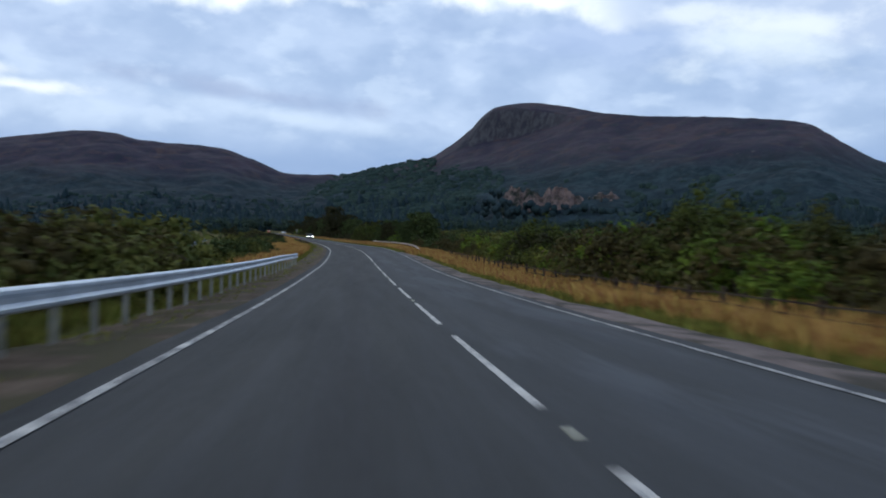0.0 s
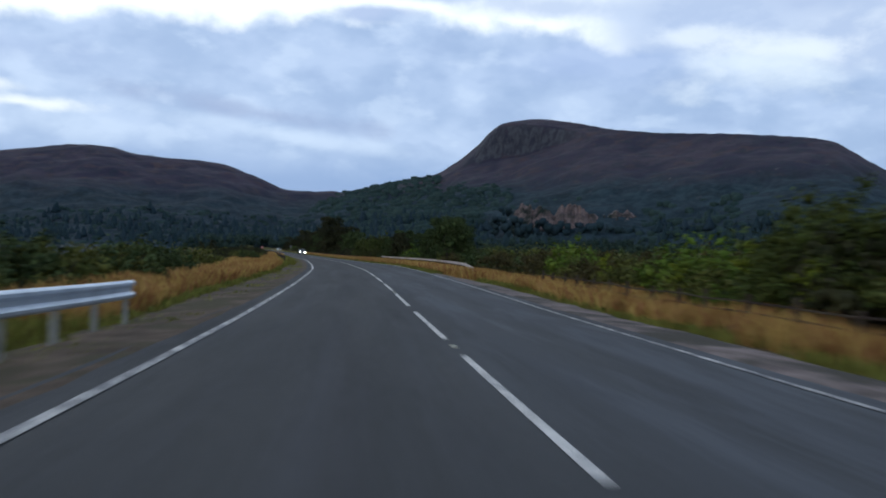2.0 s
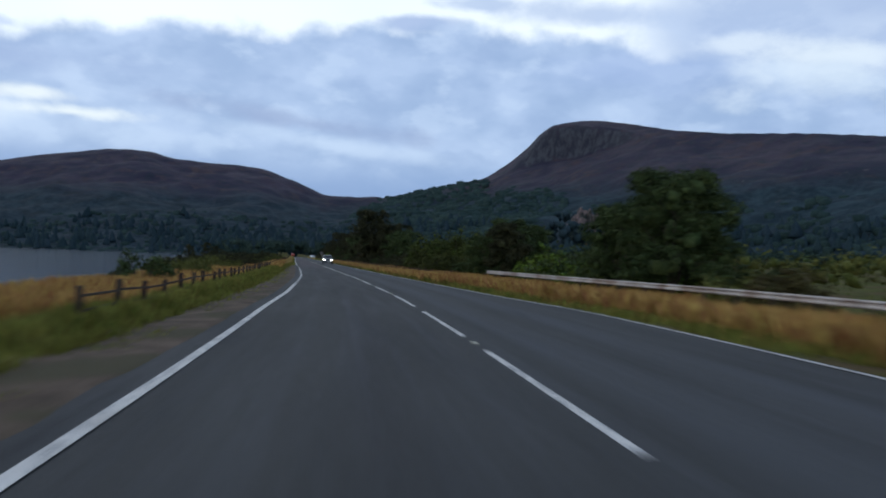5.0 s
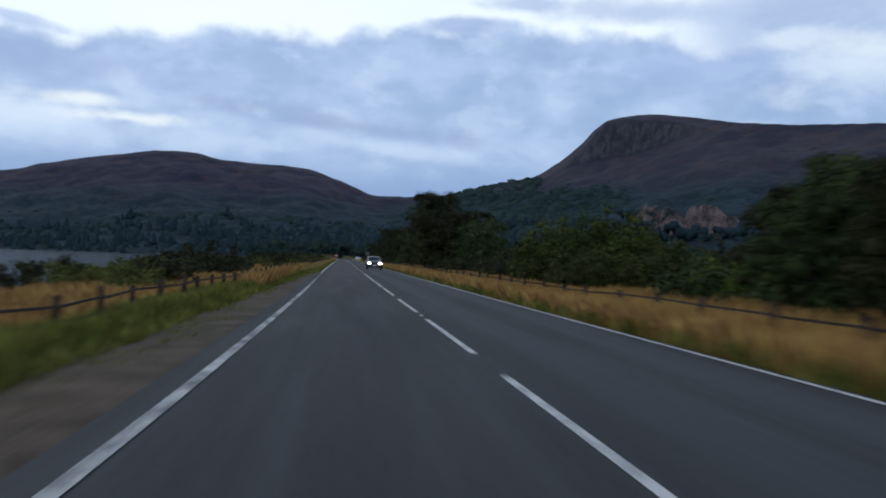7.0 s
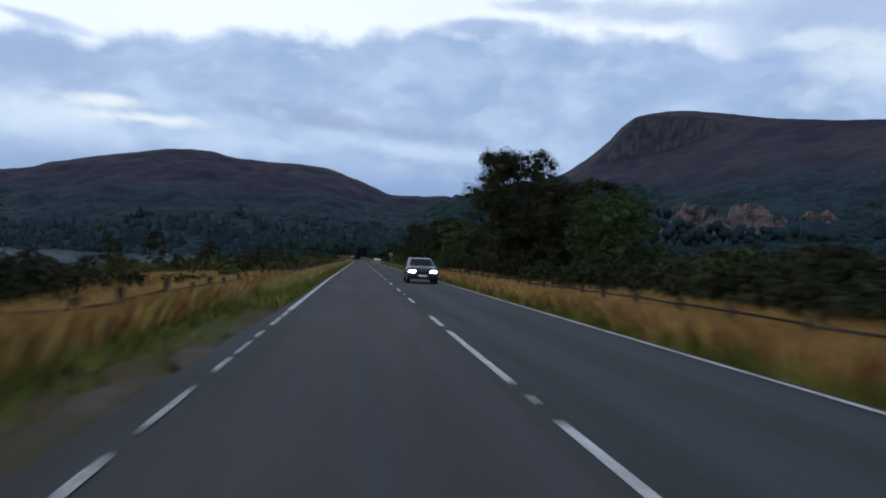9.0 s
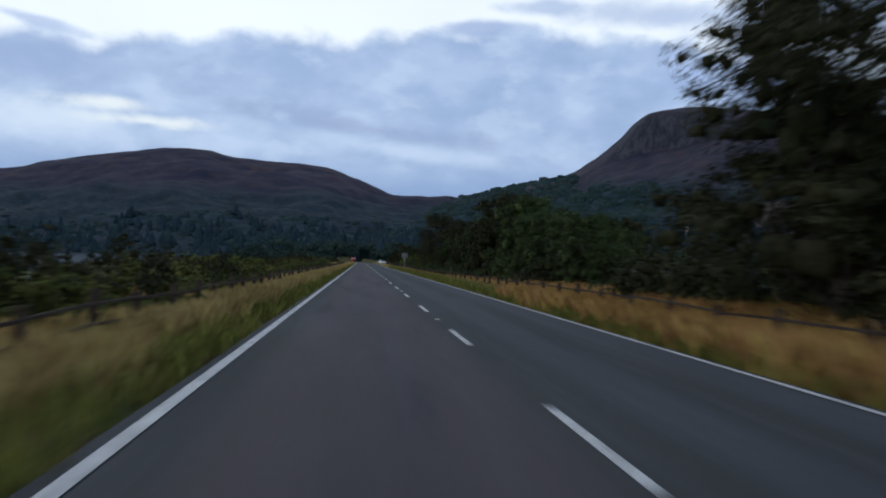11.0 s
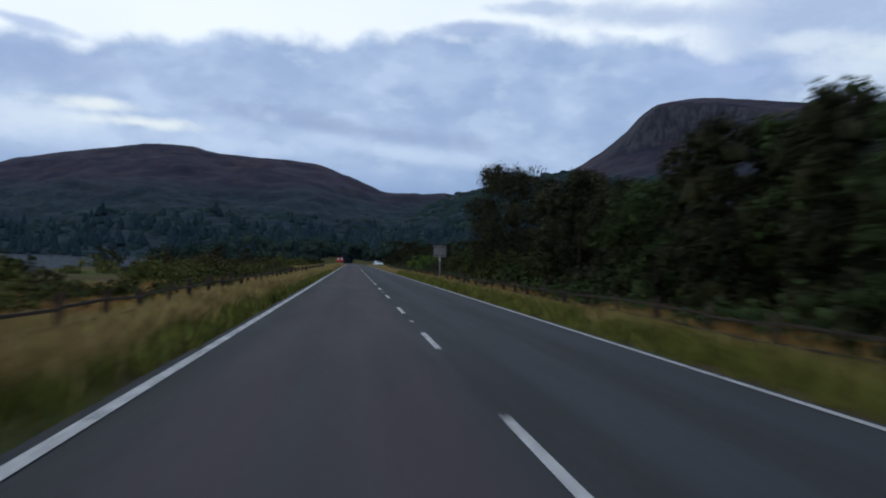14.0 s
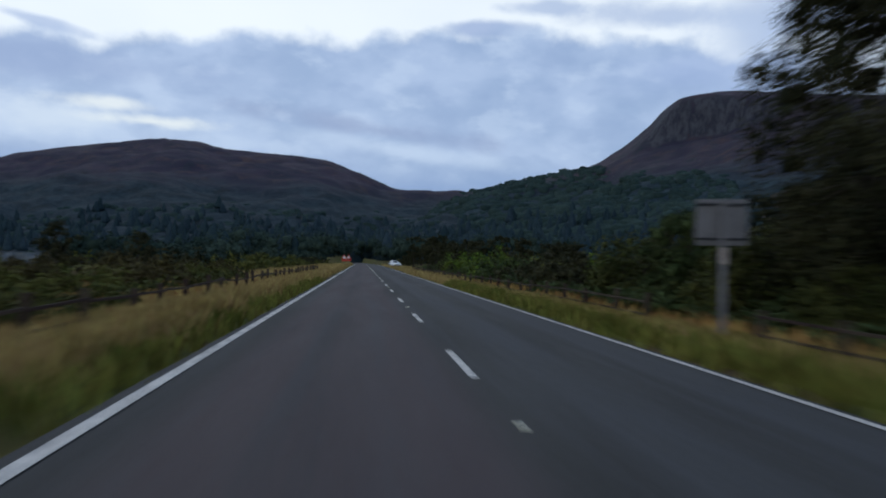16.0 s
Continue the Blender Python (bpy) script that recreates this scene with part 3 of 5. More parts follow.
tagged(water, "steel-grey loch water with small ripples", "water", kind="structure")


# ================= hills =================
def z_off(s):
    return s * 3.0


def hill(name, ridge, foot_dist, material, label, profile, rough=7.0, seed=1.0, n_u=150, n_v=64, back=700.0, ribs=0.0, tree_line=80.0, relief=1.0):
    """A hill lofted from its foot line up to its skyline and down behind."""
    az_r = np.array([r[0] for r in ridge])
    us = np.linspace(az_r[0], az_r[-1], n_u)
    te = soft_knots(us, az_r, [r[1] for r in ridge])
    ds = soft_knots(us, az_r, [r[2] for r in ridge])
    fd = np.interp(us, [p[0] for p in foot_dist], [p[1] for p in foot_dist])
    verts = []
    for a, e, d, f0 in zip(us, te, ds, fd):
        top = 1.4 + d * e
        for j in range(n_v + 1):
            t = j / n_v
            if t <= 0.8:
                s = t / 0.8
                r = f0 + (d - f0) * s
                if ribs and 0.80 < s < 0.93:
                    r += ribs * (noise.noise(Vector((a * 2.3, seed, z_off(s)))) + 0.6 * noise.noise(Vector((a * 6.1, seed, 0))))
                z = 4.0 + (top - 4.0) * profile(s, a)
                x, y = r * math.sin(radians(a)), r * math.cos(radians(a))
                fade = math.sin(math.pi * s) ** 0.7 if s < 1 else 0.0
                z += fade * rough * (noise.fractal(Vector((x * 0.006, y * 0.006, seed)), 1.0, 2.0, 5)
                                     + 0.25 * noise.noise(Vector((x * 0.03, y * 0.03, seed))))
                wood = min(1.0, max(0.0, (tree_line + 25 * noise.noise(Vector((x * 0.005, y * 0.005, 2.0))) - z) / 25.0))
                if wood and s < 0.95:
                    z += wood * relief * (2.4 * noise.noise(Vector((x * 0.055, y * 0.055, seed))) + 2.2 * noise.noise(Vector((x * 0.14, y * 0.14, seed))))
                z -= (1 - s) ** 6 * 8.0
                z += min(s, 1) ** 8 * 1.2 * noise.noise(Vector((a * 1.7, 0, seed)))
            else:
                s = (t - 0.8) / 0.2
                r = d + back * s
                z = top * (1 - s * s) + 1.0 - 6 * s
                x, y = r * math.sin(radians(a)), r * math.cos(radians(a))
            verts.append((x, y, z))
    w = n_v + 1
    faces = [(i * w + j, (i + 1) * w + j, (i + 1) * w + j + 1, i * w + j + 1) for i in range(n_u - 1) for j in range(n_v)]
    ob = mesh_object(name, verts, faces, material, smooth=True)
    return tagged(ob, label, "hill", kind="structure")


def west_profile(s, a):
    return 0.30 * s + 0.70 * (s * s * (3 - 2 * s))


def east_profile(s, a):
    low = 0.66 * (s / 0.84) ** 1.15
    k = min(1.0, max(0.0, (s - 0.84) / 0.045))
    crag = (low if s < 0.84 else 0.66) + 0.26 * k * k * (3 - 2 * k) + 0.08 * max(0.0, (s - 0.885) / 0.115)
    soft = 0.25 * s + 0.75 * s ** 1.25
    m = min(1.0, max(0.0, (a - 13.0) / 2.5)) * min(1.0, max(0.0, (22.0 - a) / 5.0))
    return m * crag + (1 - m) * soft


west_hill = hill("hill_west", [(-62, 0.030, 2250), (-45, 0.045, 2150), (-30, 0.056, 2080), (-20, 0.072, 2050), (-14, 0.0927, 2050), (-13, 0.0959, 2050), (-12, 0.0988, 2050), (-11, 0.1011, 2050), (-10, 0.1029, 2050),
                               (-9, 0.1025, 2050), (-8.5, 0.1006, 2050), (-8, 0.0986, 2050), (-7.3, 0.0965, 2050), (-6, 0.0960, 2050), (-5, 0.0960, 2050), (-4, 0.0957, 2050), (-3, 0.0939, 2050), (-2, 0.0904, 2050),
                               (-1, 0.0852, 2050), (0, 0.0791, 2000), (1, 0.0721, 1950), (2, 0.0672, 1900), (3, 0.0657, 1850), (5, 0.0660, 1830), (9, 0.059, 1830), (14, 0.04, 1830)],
                 [(-62, 1300), (-30, 1150), (-10, 1000), (2, 900), (14, 900)], HILL_WEST, "rounded moorland hill, purple-brown heather over dark woods, tinted with painted blue haze", west_profile, rough=16.0, seed=1.3, n_u=340, n_v=120, tree_line=90.0, relief=0.3)
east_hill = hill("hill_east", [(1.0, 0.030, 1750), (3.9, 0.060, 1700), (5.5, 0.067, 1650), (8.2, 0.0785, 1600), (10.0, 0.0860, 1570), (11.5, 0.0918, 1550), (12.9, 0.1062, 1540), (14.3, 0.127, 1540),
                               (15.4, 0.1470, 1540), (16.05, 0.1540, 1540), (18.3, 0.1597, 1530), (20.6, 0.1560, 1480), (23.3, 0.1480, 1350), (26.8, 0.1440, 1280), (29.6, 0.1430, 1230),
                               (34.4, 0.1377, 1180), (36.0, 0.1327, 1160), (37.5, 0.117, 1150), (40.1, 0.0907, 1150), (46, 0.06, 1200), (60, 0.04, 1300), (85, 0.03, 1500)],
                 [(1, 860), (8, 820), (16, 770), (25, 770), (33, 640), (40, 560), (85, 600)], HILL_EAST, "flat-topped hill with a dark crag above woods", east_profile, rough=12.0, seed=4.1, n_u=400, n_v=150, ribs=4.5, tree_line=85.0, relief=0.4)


def cliff_face(a0, a1, dist, z0, z1, seed):
    """A quarried rock face: broken ledges and upright ribs. z0, z1: foot and top at both ends."""
    n_u, n_v = 150, 22
    verts = []
    for i in range(n_u + 1):
        u = i / n_u
        a = a0 + (a1 - a0) * u
        lo, hi = z0[0] + (z0[1] - z0[0]) * u, z1[0] + (z1[1] - z1[0]) * u
        end = min(1.0, 7 * u, 7 * (1 - u))
        rag = 0.80 + 0.40 * noise.noise(Vector((a * 0.62, seed, 0))) + 0.22 * noise.noise(Vector((a * 2.3, seed, 5))) + 0.10 * noise.noise(Vector((a * 6.3, seed, 3)))
        top = lo + (hi - lo) * min(1.0, max(0.3, rag)) * end
        for j in range(n_v + 1):
            t = j / n_v
            z = lo - 8 + (top - lo + 8) * t
            ledge = math.floor(t * 4 + 0.6 * noise.noise(Vector((a * 2, seed, 1)))) / 4
            r = dist + 26 * ledge + 16 * t + 3 * noise.noise(Vector((a * 5, z * 0.04, seed))) + 1.5 * noise.noise(Vector((a * 13, z * 0.12, seed)))
            verts.append((r * math.sin(radians(a)), r * math.cos(radians(a)), z))
        r += 105
        verts.append((r * math.sin(radians(a)), r * math.cos(radians(a)), top + 1))
    w = n_v + 2
    faces = [(i * w + j, (i + 1) * w + j, (i + 1) * w + j + 1, i * w + j + 1) for i in range(n_u) for j in range(n_v + 1)]
    ob = mesh_object("rock_face", verts, faces, STONE)
    return tagged(ob, "pale pinkish broken rock face on the wooded hillside", "cliff", kind="structure")


cliff_face(15.4, 25.4, 890, (30, 25), (63, 53), 2.0)


# ================= foliage meshes =================
def leaf_quads(centres, normals, size, rng, aspect=0.6):
    n = len(centres)
    ref = rng.normal(size=(n, 3))
    t = np.cross(normals, ref)
    t /= np.linalg.norm(t, axis=1, keepdims=True) + 1e-9
    b = np.cross(normals, t)
    s = size * rng.uniform(0.6, 1.4, size=(n, 1))
    v = np.stack([centres - t * s, centres + b * s * aspect, centres + t * s, centres - b * s * aspect], axis=1).reshape(-1, 3)
    f = np.arange(4 * n).reshape(-1, 4)
    return v, f


def heart_shape():
    bm = bmesh.new()
    bmesh.ops.create_cube(bm, size=1.0)
    bm.verts.index_update()
    co = np.array([v.co.normalized()[:] for v in bm.verts])
    fa = np.array([[v.index for v in f.verts] for f in bm.faces])
    bm.free()
    return co, fa


HEART, HEART_FACES = heart_shape()


def blob_leaves(blobs, per, size, rng, droop=0.0, flat=1.0, heart=1.0, aspect=0.6):
    """Leaves in the outer shell of many small clumps."""
    cs, ns = [], []
    for (x, y, z, r) in blobs:
        d = rng.normal(size=(per, 3))
        d /= np.linalg.norm(d, axis=1, keepdims=True)
        d[:, 2] = np.abs(d[:, 2]) * np.where(rng.random(per) < 0.75, 1, -1)
        rad = r * (0.62 + 0.50 * rng.random((per, 1)) ** 1.3)
        c = d * rad * (1, 1, flat) + (x, y, z)
        c[:, 2] -= droop * rng.random(per) * r
        nn = d + rng.normal(scale=0.55, size=(per, 3)) + (0, 0, 0.25)
        nn /= np.linalg.norm(nn, axis=1, keepdims=True)
        cs.append(c), ns.append(nn)
    v, f = leaf_quads(np.concatenate(cs), np.concatenate(ns), size, rng, aspect)
    # an added solid lump in each clump, so that no light shows through
    n, hv, hf = len(v), [], []
    for (x, y, z, r) in blobs:
        k = r * 0.42 * heart * rng.uniform(0.5, 1.3, size=(len(HEART), 1))
        hv.append(HEART * k * (1, 1, flat) + (x, y, z))
        hf.append(HEART_FACES + n)
        n += len(HEART)
    return np.concatenate([v] + hv), np.concatenate([f] + hf)


def mesh_from(name, v, f, material):
    me = bpy.data.meshes.new(name)
    me.vertices.add(len(v))
    me.vertices.foreach_set("co", np.asarray(v, np.float32).ravel())
    k = f.shape[1]
    me.loops.add(f.size)
    me.loops.foreach_set("vertex_index", f.ravel().astype(np.int32))
    me.polygons.add(len(f))
    me.polygons.foreach_set("loop_start", np.arange(0, f.size, k, dtype=np.int32))
    me.materials.append(material)
    me.update(calc_edges=True)
    return me


def limb(bm, p0, p1, r0, r1, seg=7):
    p0, p1 = Vector(p0), Vector(p1)
    d = p1 - p0
    m = Matrix.Translation((p0 + p1) / 2) @ d.to_track_quat("Z", "Y").to_matrix().to_4x4()
    bmesh.ops.create_cone(bm, cap_ends=True, segments=seg, radius1=r0, radius2=r1, depth=d.length, matrix=m)


def make_tree(name, label, height, radius, leaf, seed, clear=0.2, lobes=11, blobs=150, per=66, leaf_size=0.11, droop=0.0, ragged_top=0.0, taper=0.70, heart=0.9, aspect=0.6):
    """A tapered trunk, forking limbs and a crown of rounded lobes, each covered with small clumps of leaves."""
    rng = np.random.default_rng(seed)
    e = thing(name, Matrix(), label, "tree")
    bm = bmesh.new()
    p, r = Vector((0, 0, -0.4)), 0.026 * height
    fork = []
    for i in range(6):
        q = p + Vector((rng.normal() * 0.12, rng.normal() * 0.12, height * 0.72 / 6))
        limb(bm, p, q, r, r * 0.8)
        if q.z > height * clear * 0.7:
            fork.append((q.copy(), r * 0.7))
        p, r = q, r * 0.8
    heads = []
    for k in range(lobes):
        u = (k + 0.5) / lobes
        lr = radius * rng.uniform(0.30, 0.46) * (1.0 - 0.25 * u)
        zt = height * (clear + (1 - clear) * u)
        zt = min(height - lr * 0.85, max(height * clear + lr * 0.5, zt))
        env = max(0.10, math.sin(math.pi * min(1.0, 0.24 + taper * u)) ** 0.6) * (radius - lr)
        a = 2.4 * k + rng.uniform(-0.5, 0.5)
        k2 = env * rng.uniform(0.72, 1.08)
        heads.append((math.cos(a) * k2, math.sin(a) * k2, zt, lr))
        base, br = fork[int(rng.integers(len(fork)))]
        mid = (Vector(heads[-1][:3]) + base) / 2 + Vector((0, 0, -0.2))
        limb(bm, base, mid, br * 0.6, br * 0.4, 6)
        limb(bm, mid, heads[-1][:3], br * 0.4, br * 0.15, 5)
    heads.append((0.0, 0.0, height * (clear * 0.5 + 0.5), radius * 0.5))
    pts = []
    for i in range(blobs):
        x, y, z, lr = heads[int(rng.integers(len(heads)))]
        d = rng.normal(size=3)
        d /= np.linalg.norm(d)
        d[2] = abs(d[2]) if rng.random() < 0.7 else d[2]
        k = lr * rng.uniform(0.70, 1.02)
        spike = ragged_top * rng.random() ** 3 * lr
        pts.append((x + d[0] * (k + spike), y + d[1] * (k + spike), z + d[2] * k * 0.88, radius * rng.uniform(0.085, 0.165)))
        if i % 5 == 0:
            limb(bm, (x, y, z), pts[-1][:3], 0.03, 0.012, 4)
    part("trunk", bm, BARK, e)
    v, f = blob_leaves(pts, per, leaf_size, rng, droop, heart=heart, aspect=aspect)
    n, hv, hf = len(v), [v], [f]
    for x, y, z, lr in heads:  # added solid lumps that block light inside each lobe
        for _ in range(2):
            o = rng.normal(size=3) * lr * 0.15
            hv.append(HEART * lr * 0.38 * heart * rng.uniform(0.7, 1.2, size=(len(HEART), 1)) + (x + o[0], y + o[1], z + o[2]))
            hf.append(HEART_FACES + n)
            n += len(HEART)
    ob = new("crown", mesh_from("crown", np.concatenate(hv), np.concatenate(hf), leaf))
    ob.parent = e
    return e


def make_bush(name, label, height, radius, leaf, seed, blobs=26, per=70, leaf_size=0.11, category="bush", clump=1.0):
    rng = np.random.default_rng(seed)
    e = thing(name, Matrix(), label, category)
    pts = []
    bm = bmesh.new()
    for i in range(blobs):
        a, k = rng.uniform(0, 2 * math.pi), math.sqrt(rng.random())
        top = height * (1 - 0.55 * k * k) * (0.8 + 0.35 * noise.noise(Vector((math.cos(a) * k * 2, math.sin(a) * k * 2, seed))))
        z = top * rng.uniform(0.12, 1.0) ** 0.8
        x, y = math.cos(a) * k * radius, math.sin(a) * k * radius
        pts.append((x, y, z, height * clump * rng.uniform(0.10, 0.23)))
        if i % 3 == 0:
            limb(bm, (x * 0.25, y * 0.25, -0.3), (x, y, z), 0.03 + 0.012 * height, 0.012, 5)
    part("stem", bm, BARK, e)
    v, f = blob_leaves(pts, per, leaf_size, rng)
    ob = new("foliage", mesh_from("foliage", v, f, leaf))
    ob.parent = e
    return e


rng = np.random.default_rng(7)


def put(ob, lat, y, scale=1.0, sink=0.1, vary=0.08):
    """A copy of a plant, lat metres from the centre line at y."""
    x = rx(y) + lat
    m = Matrix.Translation((x, y, ground_z(x, y) - sink)) @ Matrix.Rotation(float(rng.uniform(0, 6.28)), 4, "Z")
    s = scale * float(rng.uniform(1 - vary, 1 + vary))
    c = copy_thing(ob, m)
    c.scale = (s * float(rng.uniform(0.9, 1.12)), s * float(rng.uniform(0.9, 1.12)), s)
    return c


def drop(ob):
    for o in (*ob.children_recursive, ob):
        bpy.data.objects.remove(o)


gorse = [make_bush("gorse_bush", "dense olive-green gorse bush in rough grass", 2.6, 2.1, LEAF_GORSE, s, 46, 31, 0.096) for s in (11, 12, 13)]
brown = [make_bush("shrub", "browning olive shrub in rough grass", 3.0, 2.2, LEAF_BROWN, s, 46, 28, 0.102, "shrub") for s in (21, 22)]
green = [make_bush("shrub", "bright green leafy shrub in rough grass", 3.2, 1.9, LEAF_GREEN, s, 46, 30, 0.102, "shrub") for s in (31, 32)]
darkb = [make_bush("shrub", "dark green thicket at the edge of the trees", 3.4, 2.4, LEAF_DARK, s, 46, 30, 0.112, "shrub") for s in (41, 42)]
midb = [make_bush("shrub", "mid-green leafy shrub beside the fence", 2.8, 2.2, LEAF_MID, s, 46, 30, 0.102, "shrub") for s in (51, 52)]
oaks = [make_tree("broadleaf_tree", "broad dark green tree with a dense crown", 9.0, 4.8, LEAF_MID, s, 0.10, 15, 260, 60, 0.094, heart=1.05) for s in (61, 62)]
darks = [make_tree("broadleaf_tree", "tall dark broadleaf tree, nearly black inside", 10.0, 4.6, LEAF_DARK, s, 0.05, 16, 300, 60, 0.094, heart=1.15) for s in (71, 72, 73)]
willow = make_tree("broadleaf_tree", "large dark spreading tree with fine drooping foliage", 10.2, 5.0, LEAF_DARK, 78, 0.12, 20, 560, 120, 0.055, droop=0.6, taper=0.62, heart=0.55)
pines = [make_tree("pine_tree", "dark spreading pine with feathery layered branches", 9.8, 4.6, LEAF_DARK, 93, 0.10, 18, 380, 120, 0.085, droop=0.3, ragged_top=0.7, heart=0.95, aspect=0.28)] + [make_tree("pine_tree", "dark pine with layered branches", 9.5, 3.4, LEAF_DARK, s, 0.2, 10, 90, 60, 0.12, ragged_top=0.6) for s in (91, 92)]

tall = [make_bush("shrub", "large rounded olive-brown shrub in rough grass", 5.6, 3.2, LEAF_OLIVE, s, 190, 40, 0.095, "shrub", 0.62) for s in (95, 96)]

hedge = [make_bush("shrub", "large rounded green broom shrub in rough grass", 5.6, 3.4, LEAF_BROOM, s, 190, 44, 0.085, "shrub", 0.6) for s in (97, 98)]
saplings = [make_tree("sapling", "slender young tree with bright yellow-green leaves", 2.6, 0.85, LEAF_LIME, s, 0.22, 6, 46, 40, 0.06) for s in (35, 36)]
far_gorse = [make_bush("gorse_bush", "olive gorse bush on the flat ground by the loch", 2.6, 2.1, LEAF_GORSE, s, 24, 26, 0.15) for s in (14, 15)]
far_dark = [make_bush("shrub", "dark shrub among the gorse", 3.2, 2.3, LEAF_DARK, s, 24, 26, 0.16, "shrub") for s in (43, 44)]
far_tree = [make_tree("broadleaf_tree", "dark broadleaf tree at the edge of the woods", 9.5, 4.2, LEAF_DARK, s, 0.06, 9, 80, 44, 0.2) for s in (75, 76)]
KINDS = {"H": hedge, "S": saplings, "v": far_gorse, "w": far_dark, "Z": far_tree, "T": tall, "g": gorse, "b": brown, "G": green, "d": darkb, "m": midb, "O": oaks, "D": darks, "P": pines}


def plant(kinds, lat, y, scale=1.0):
    k = kinds[int(rng.integers(len(kinds)))]
    src = KINDS[k][int(rng.integers(len(KINDS[k])))]
    return put(src, lat, y, scale)


def belt(kinds, y0, y1, lat0, lat1, count, s0, s1):
    for _ in range(count):
        plant(kinds, float(rng.uniform(lat0, lat1)), float(rng.uniform(y0, y1)), float(rng.uniform(s0, s1)))


# east side, from the start onwards
belt("ggbb", -5, 60, 13.5, 21, 34, 1.1, 1.5)
belt("ggbbm", 60, 150, 13, 24, 42, 0.65, 1.0)
belt("Gm", 150, 255, 14, 26, 24, 0.8, 1.15)
belt("gdm", 255, 318, 16, 28, 18, 0.8, 1.1)
for lat, y, s in ((15, 31, 1.4), (14.3, 46, 1.35), (15.5, 86, 1.25), (12.5, 56, 0.7), (12, 76, 0.5), (16, 107, 1.2), (14.5, 172, 0.9), (13.2, 34, 0.7), (12.6, 24, 0.8), (17, 62, 1.3)):
    plant("G", lat, y, s)
for lat, y, s in ((12.6, 59.5, 0.85), (13.4, 51, 0.95), (12.2, 70, 0.8), (12.6, 81, 0.75), (13.2, 93, 0.8), (14.0, 45, 1.0), (12.8, 66, 0.6), (13.6, 76, 1.1), (13.0, 38, 0.8)):
    plant("S", lat, y, s)
put(oaks[0], 15.4, 160.5, 0.70), put(oaks[1], 17.0, 163.5, 0.74), put(oaks[1], 14.6, 164.5, 0.64), put(oaks[0], 15.6, 168.5, 0.60), put(oaks[1], 18.5, 168.5, 0.66)
plant("O", 15.8, 196, 0.64), put(darks[1], 14.4, 190.5, 0.53), plant("O", 13.6, 195, 0.46), plant("O", 19, 200, 0.62), put(darks[0], 16.0, 200, 0.50)
put(pines[0], 11.4, 287.5, 1.17), put(pines[0], 14.2, 284, 0.9), plant("d", 11.2, 283, 0.85), plant("m", 12.2, 279, 0.9), put(darks[0], 14.6, 291, 0.72), put(pines[1], 16.5, 281, 0.85)
for lat, y, s in ((15, 36, 0.95), (17, 40, 1.05), (18.5, 46, 1.0), (15.8, 43, 0.85), (14, 71.5, 0.9), (16, 74, 0.95)):
    plant("H", lat, y, s)
for lat, y, s in ((13.2, 44, 1.2), (15, 82, 1.15), (15, 105, 1.1), (15, 114, 1.0)):
    plant("G" if y in (82, 105) else "bg", lat, y, s * 1.05)
for lat, y, s in ((13.2, 221, 0.62), (15.4, 224, 0.70), (12.9, 227, 0.66), (19.0, 232, 0.95), (17.4, 241, 0.60), (20.5, 226, 0.9), (17.5, 219, 0.62)):
    plant("T", lat, y, s)
put(hedge[0], 14.2, 229.5, 1.06, vary=0.02), put(hedge[1], 16.4, 232.5, 1.14, vary=0.02), put(hedge[0], 18.6, 230, 1.2)
for lat, y, s in ((12.4, 237, 0.82), (12.8, 242, 0.98), (13.4, 248, 1.02), (15.4, 239.5, 0.95), (16.0, 247, 1.05), (14.4, 244, 1.0), (13.8, 235, 0.8)):
    plant("d", lat, y, s)
for lat, y, s in ((11.2, 298, 1.15), (12.8, 301, 1.25), (13.6, 296, 1.2)):
    plant("d", lat, y, s)
for lat, y, s in ((13.4, 250, 1.05), (15.5, 256, 1.1), (13.6, 262, 1.0), (12.4, 268, 0.9), (12.5, 296, 0.75), (14.2, 301, 0.85), (13.2, 306, 0.8), (15.5, 309, 0.9)):
    plant("d" if y < 290 else "dg", lat, y, s)
put(oaks[0], 14.6, 271, 0.66), put(oaks[1], 17.2, 277, 0.78)
for lat, y, s in ((13.0, 52, 0.9), (14.2, 58, 1.15), (13.4, 63, 1.0), (15, 67, 1.2), (13.4, 80, 0.9), (14.2, 91, 1.05), (13.2, 96, 0.8), (14.6, 101, 0.9), (13.6, 110, 0.7)):
    plant("bgg", lat, y, s)
plant("T", 15.2, 37, 0.84), plant("T", 17.6, 31, 0.86), plant("T", 16.2, 46, 0.78), plant("d", 14.6, 69, 1.2), plant("G", 14.6, 180, 1.12), plant("m", 16.8, 181, 1.2), plant("m", 15.4, 187, 0.8)
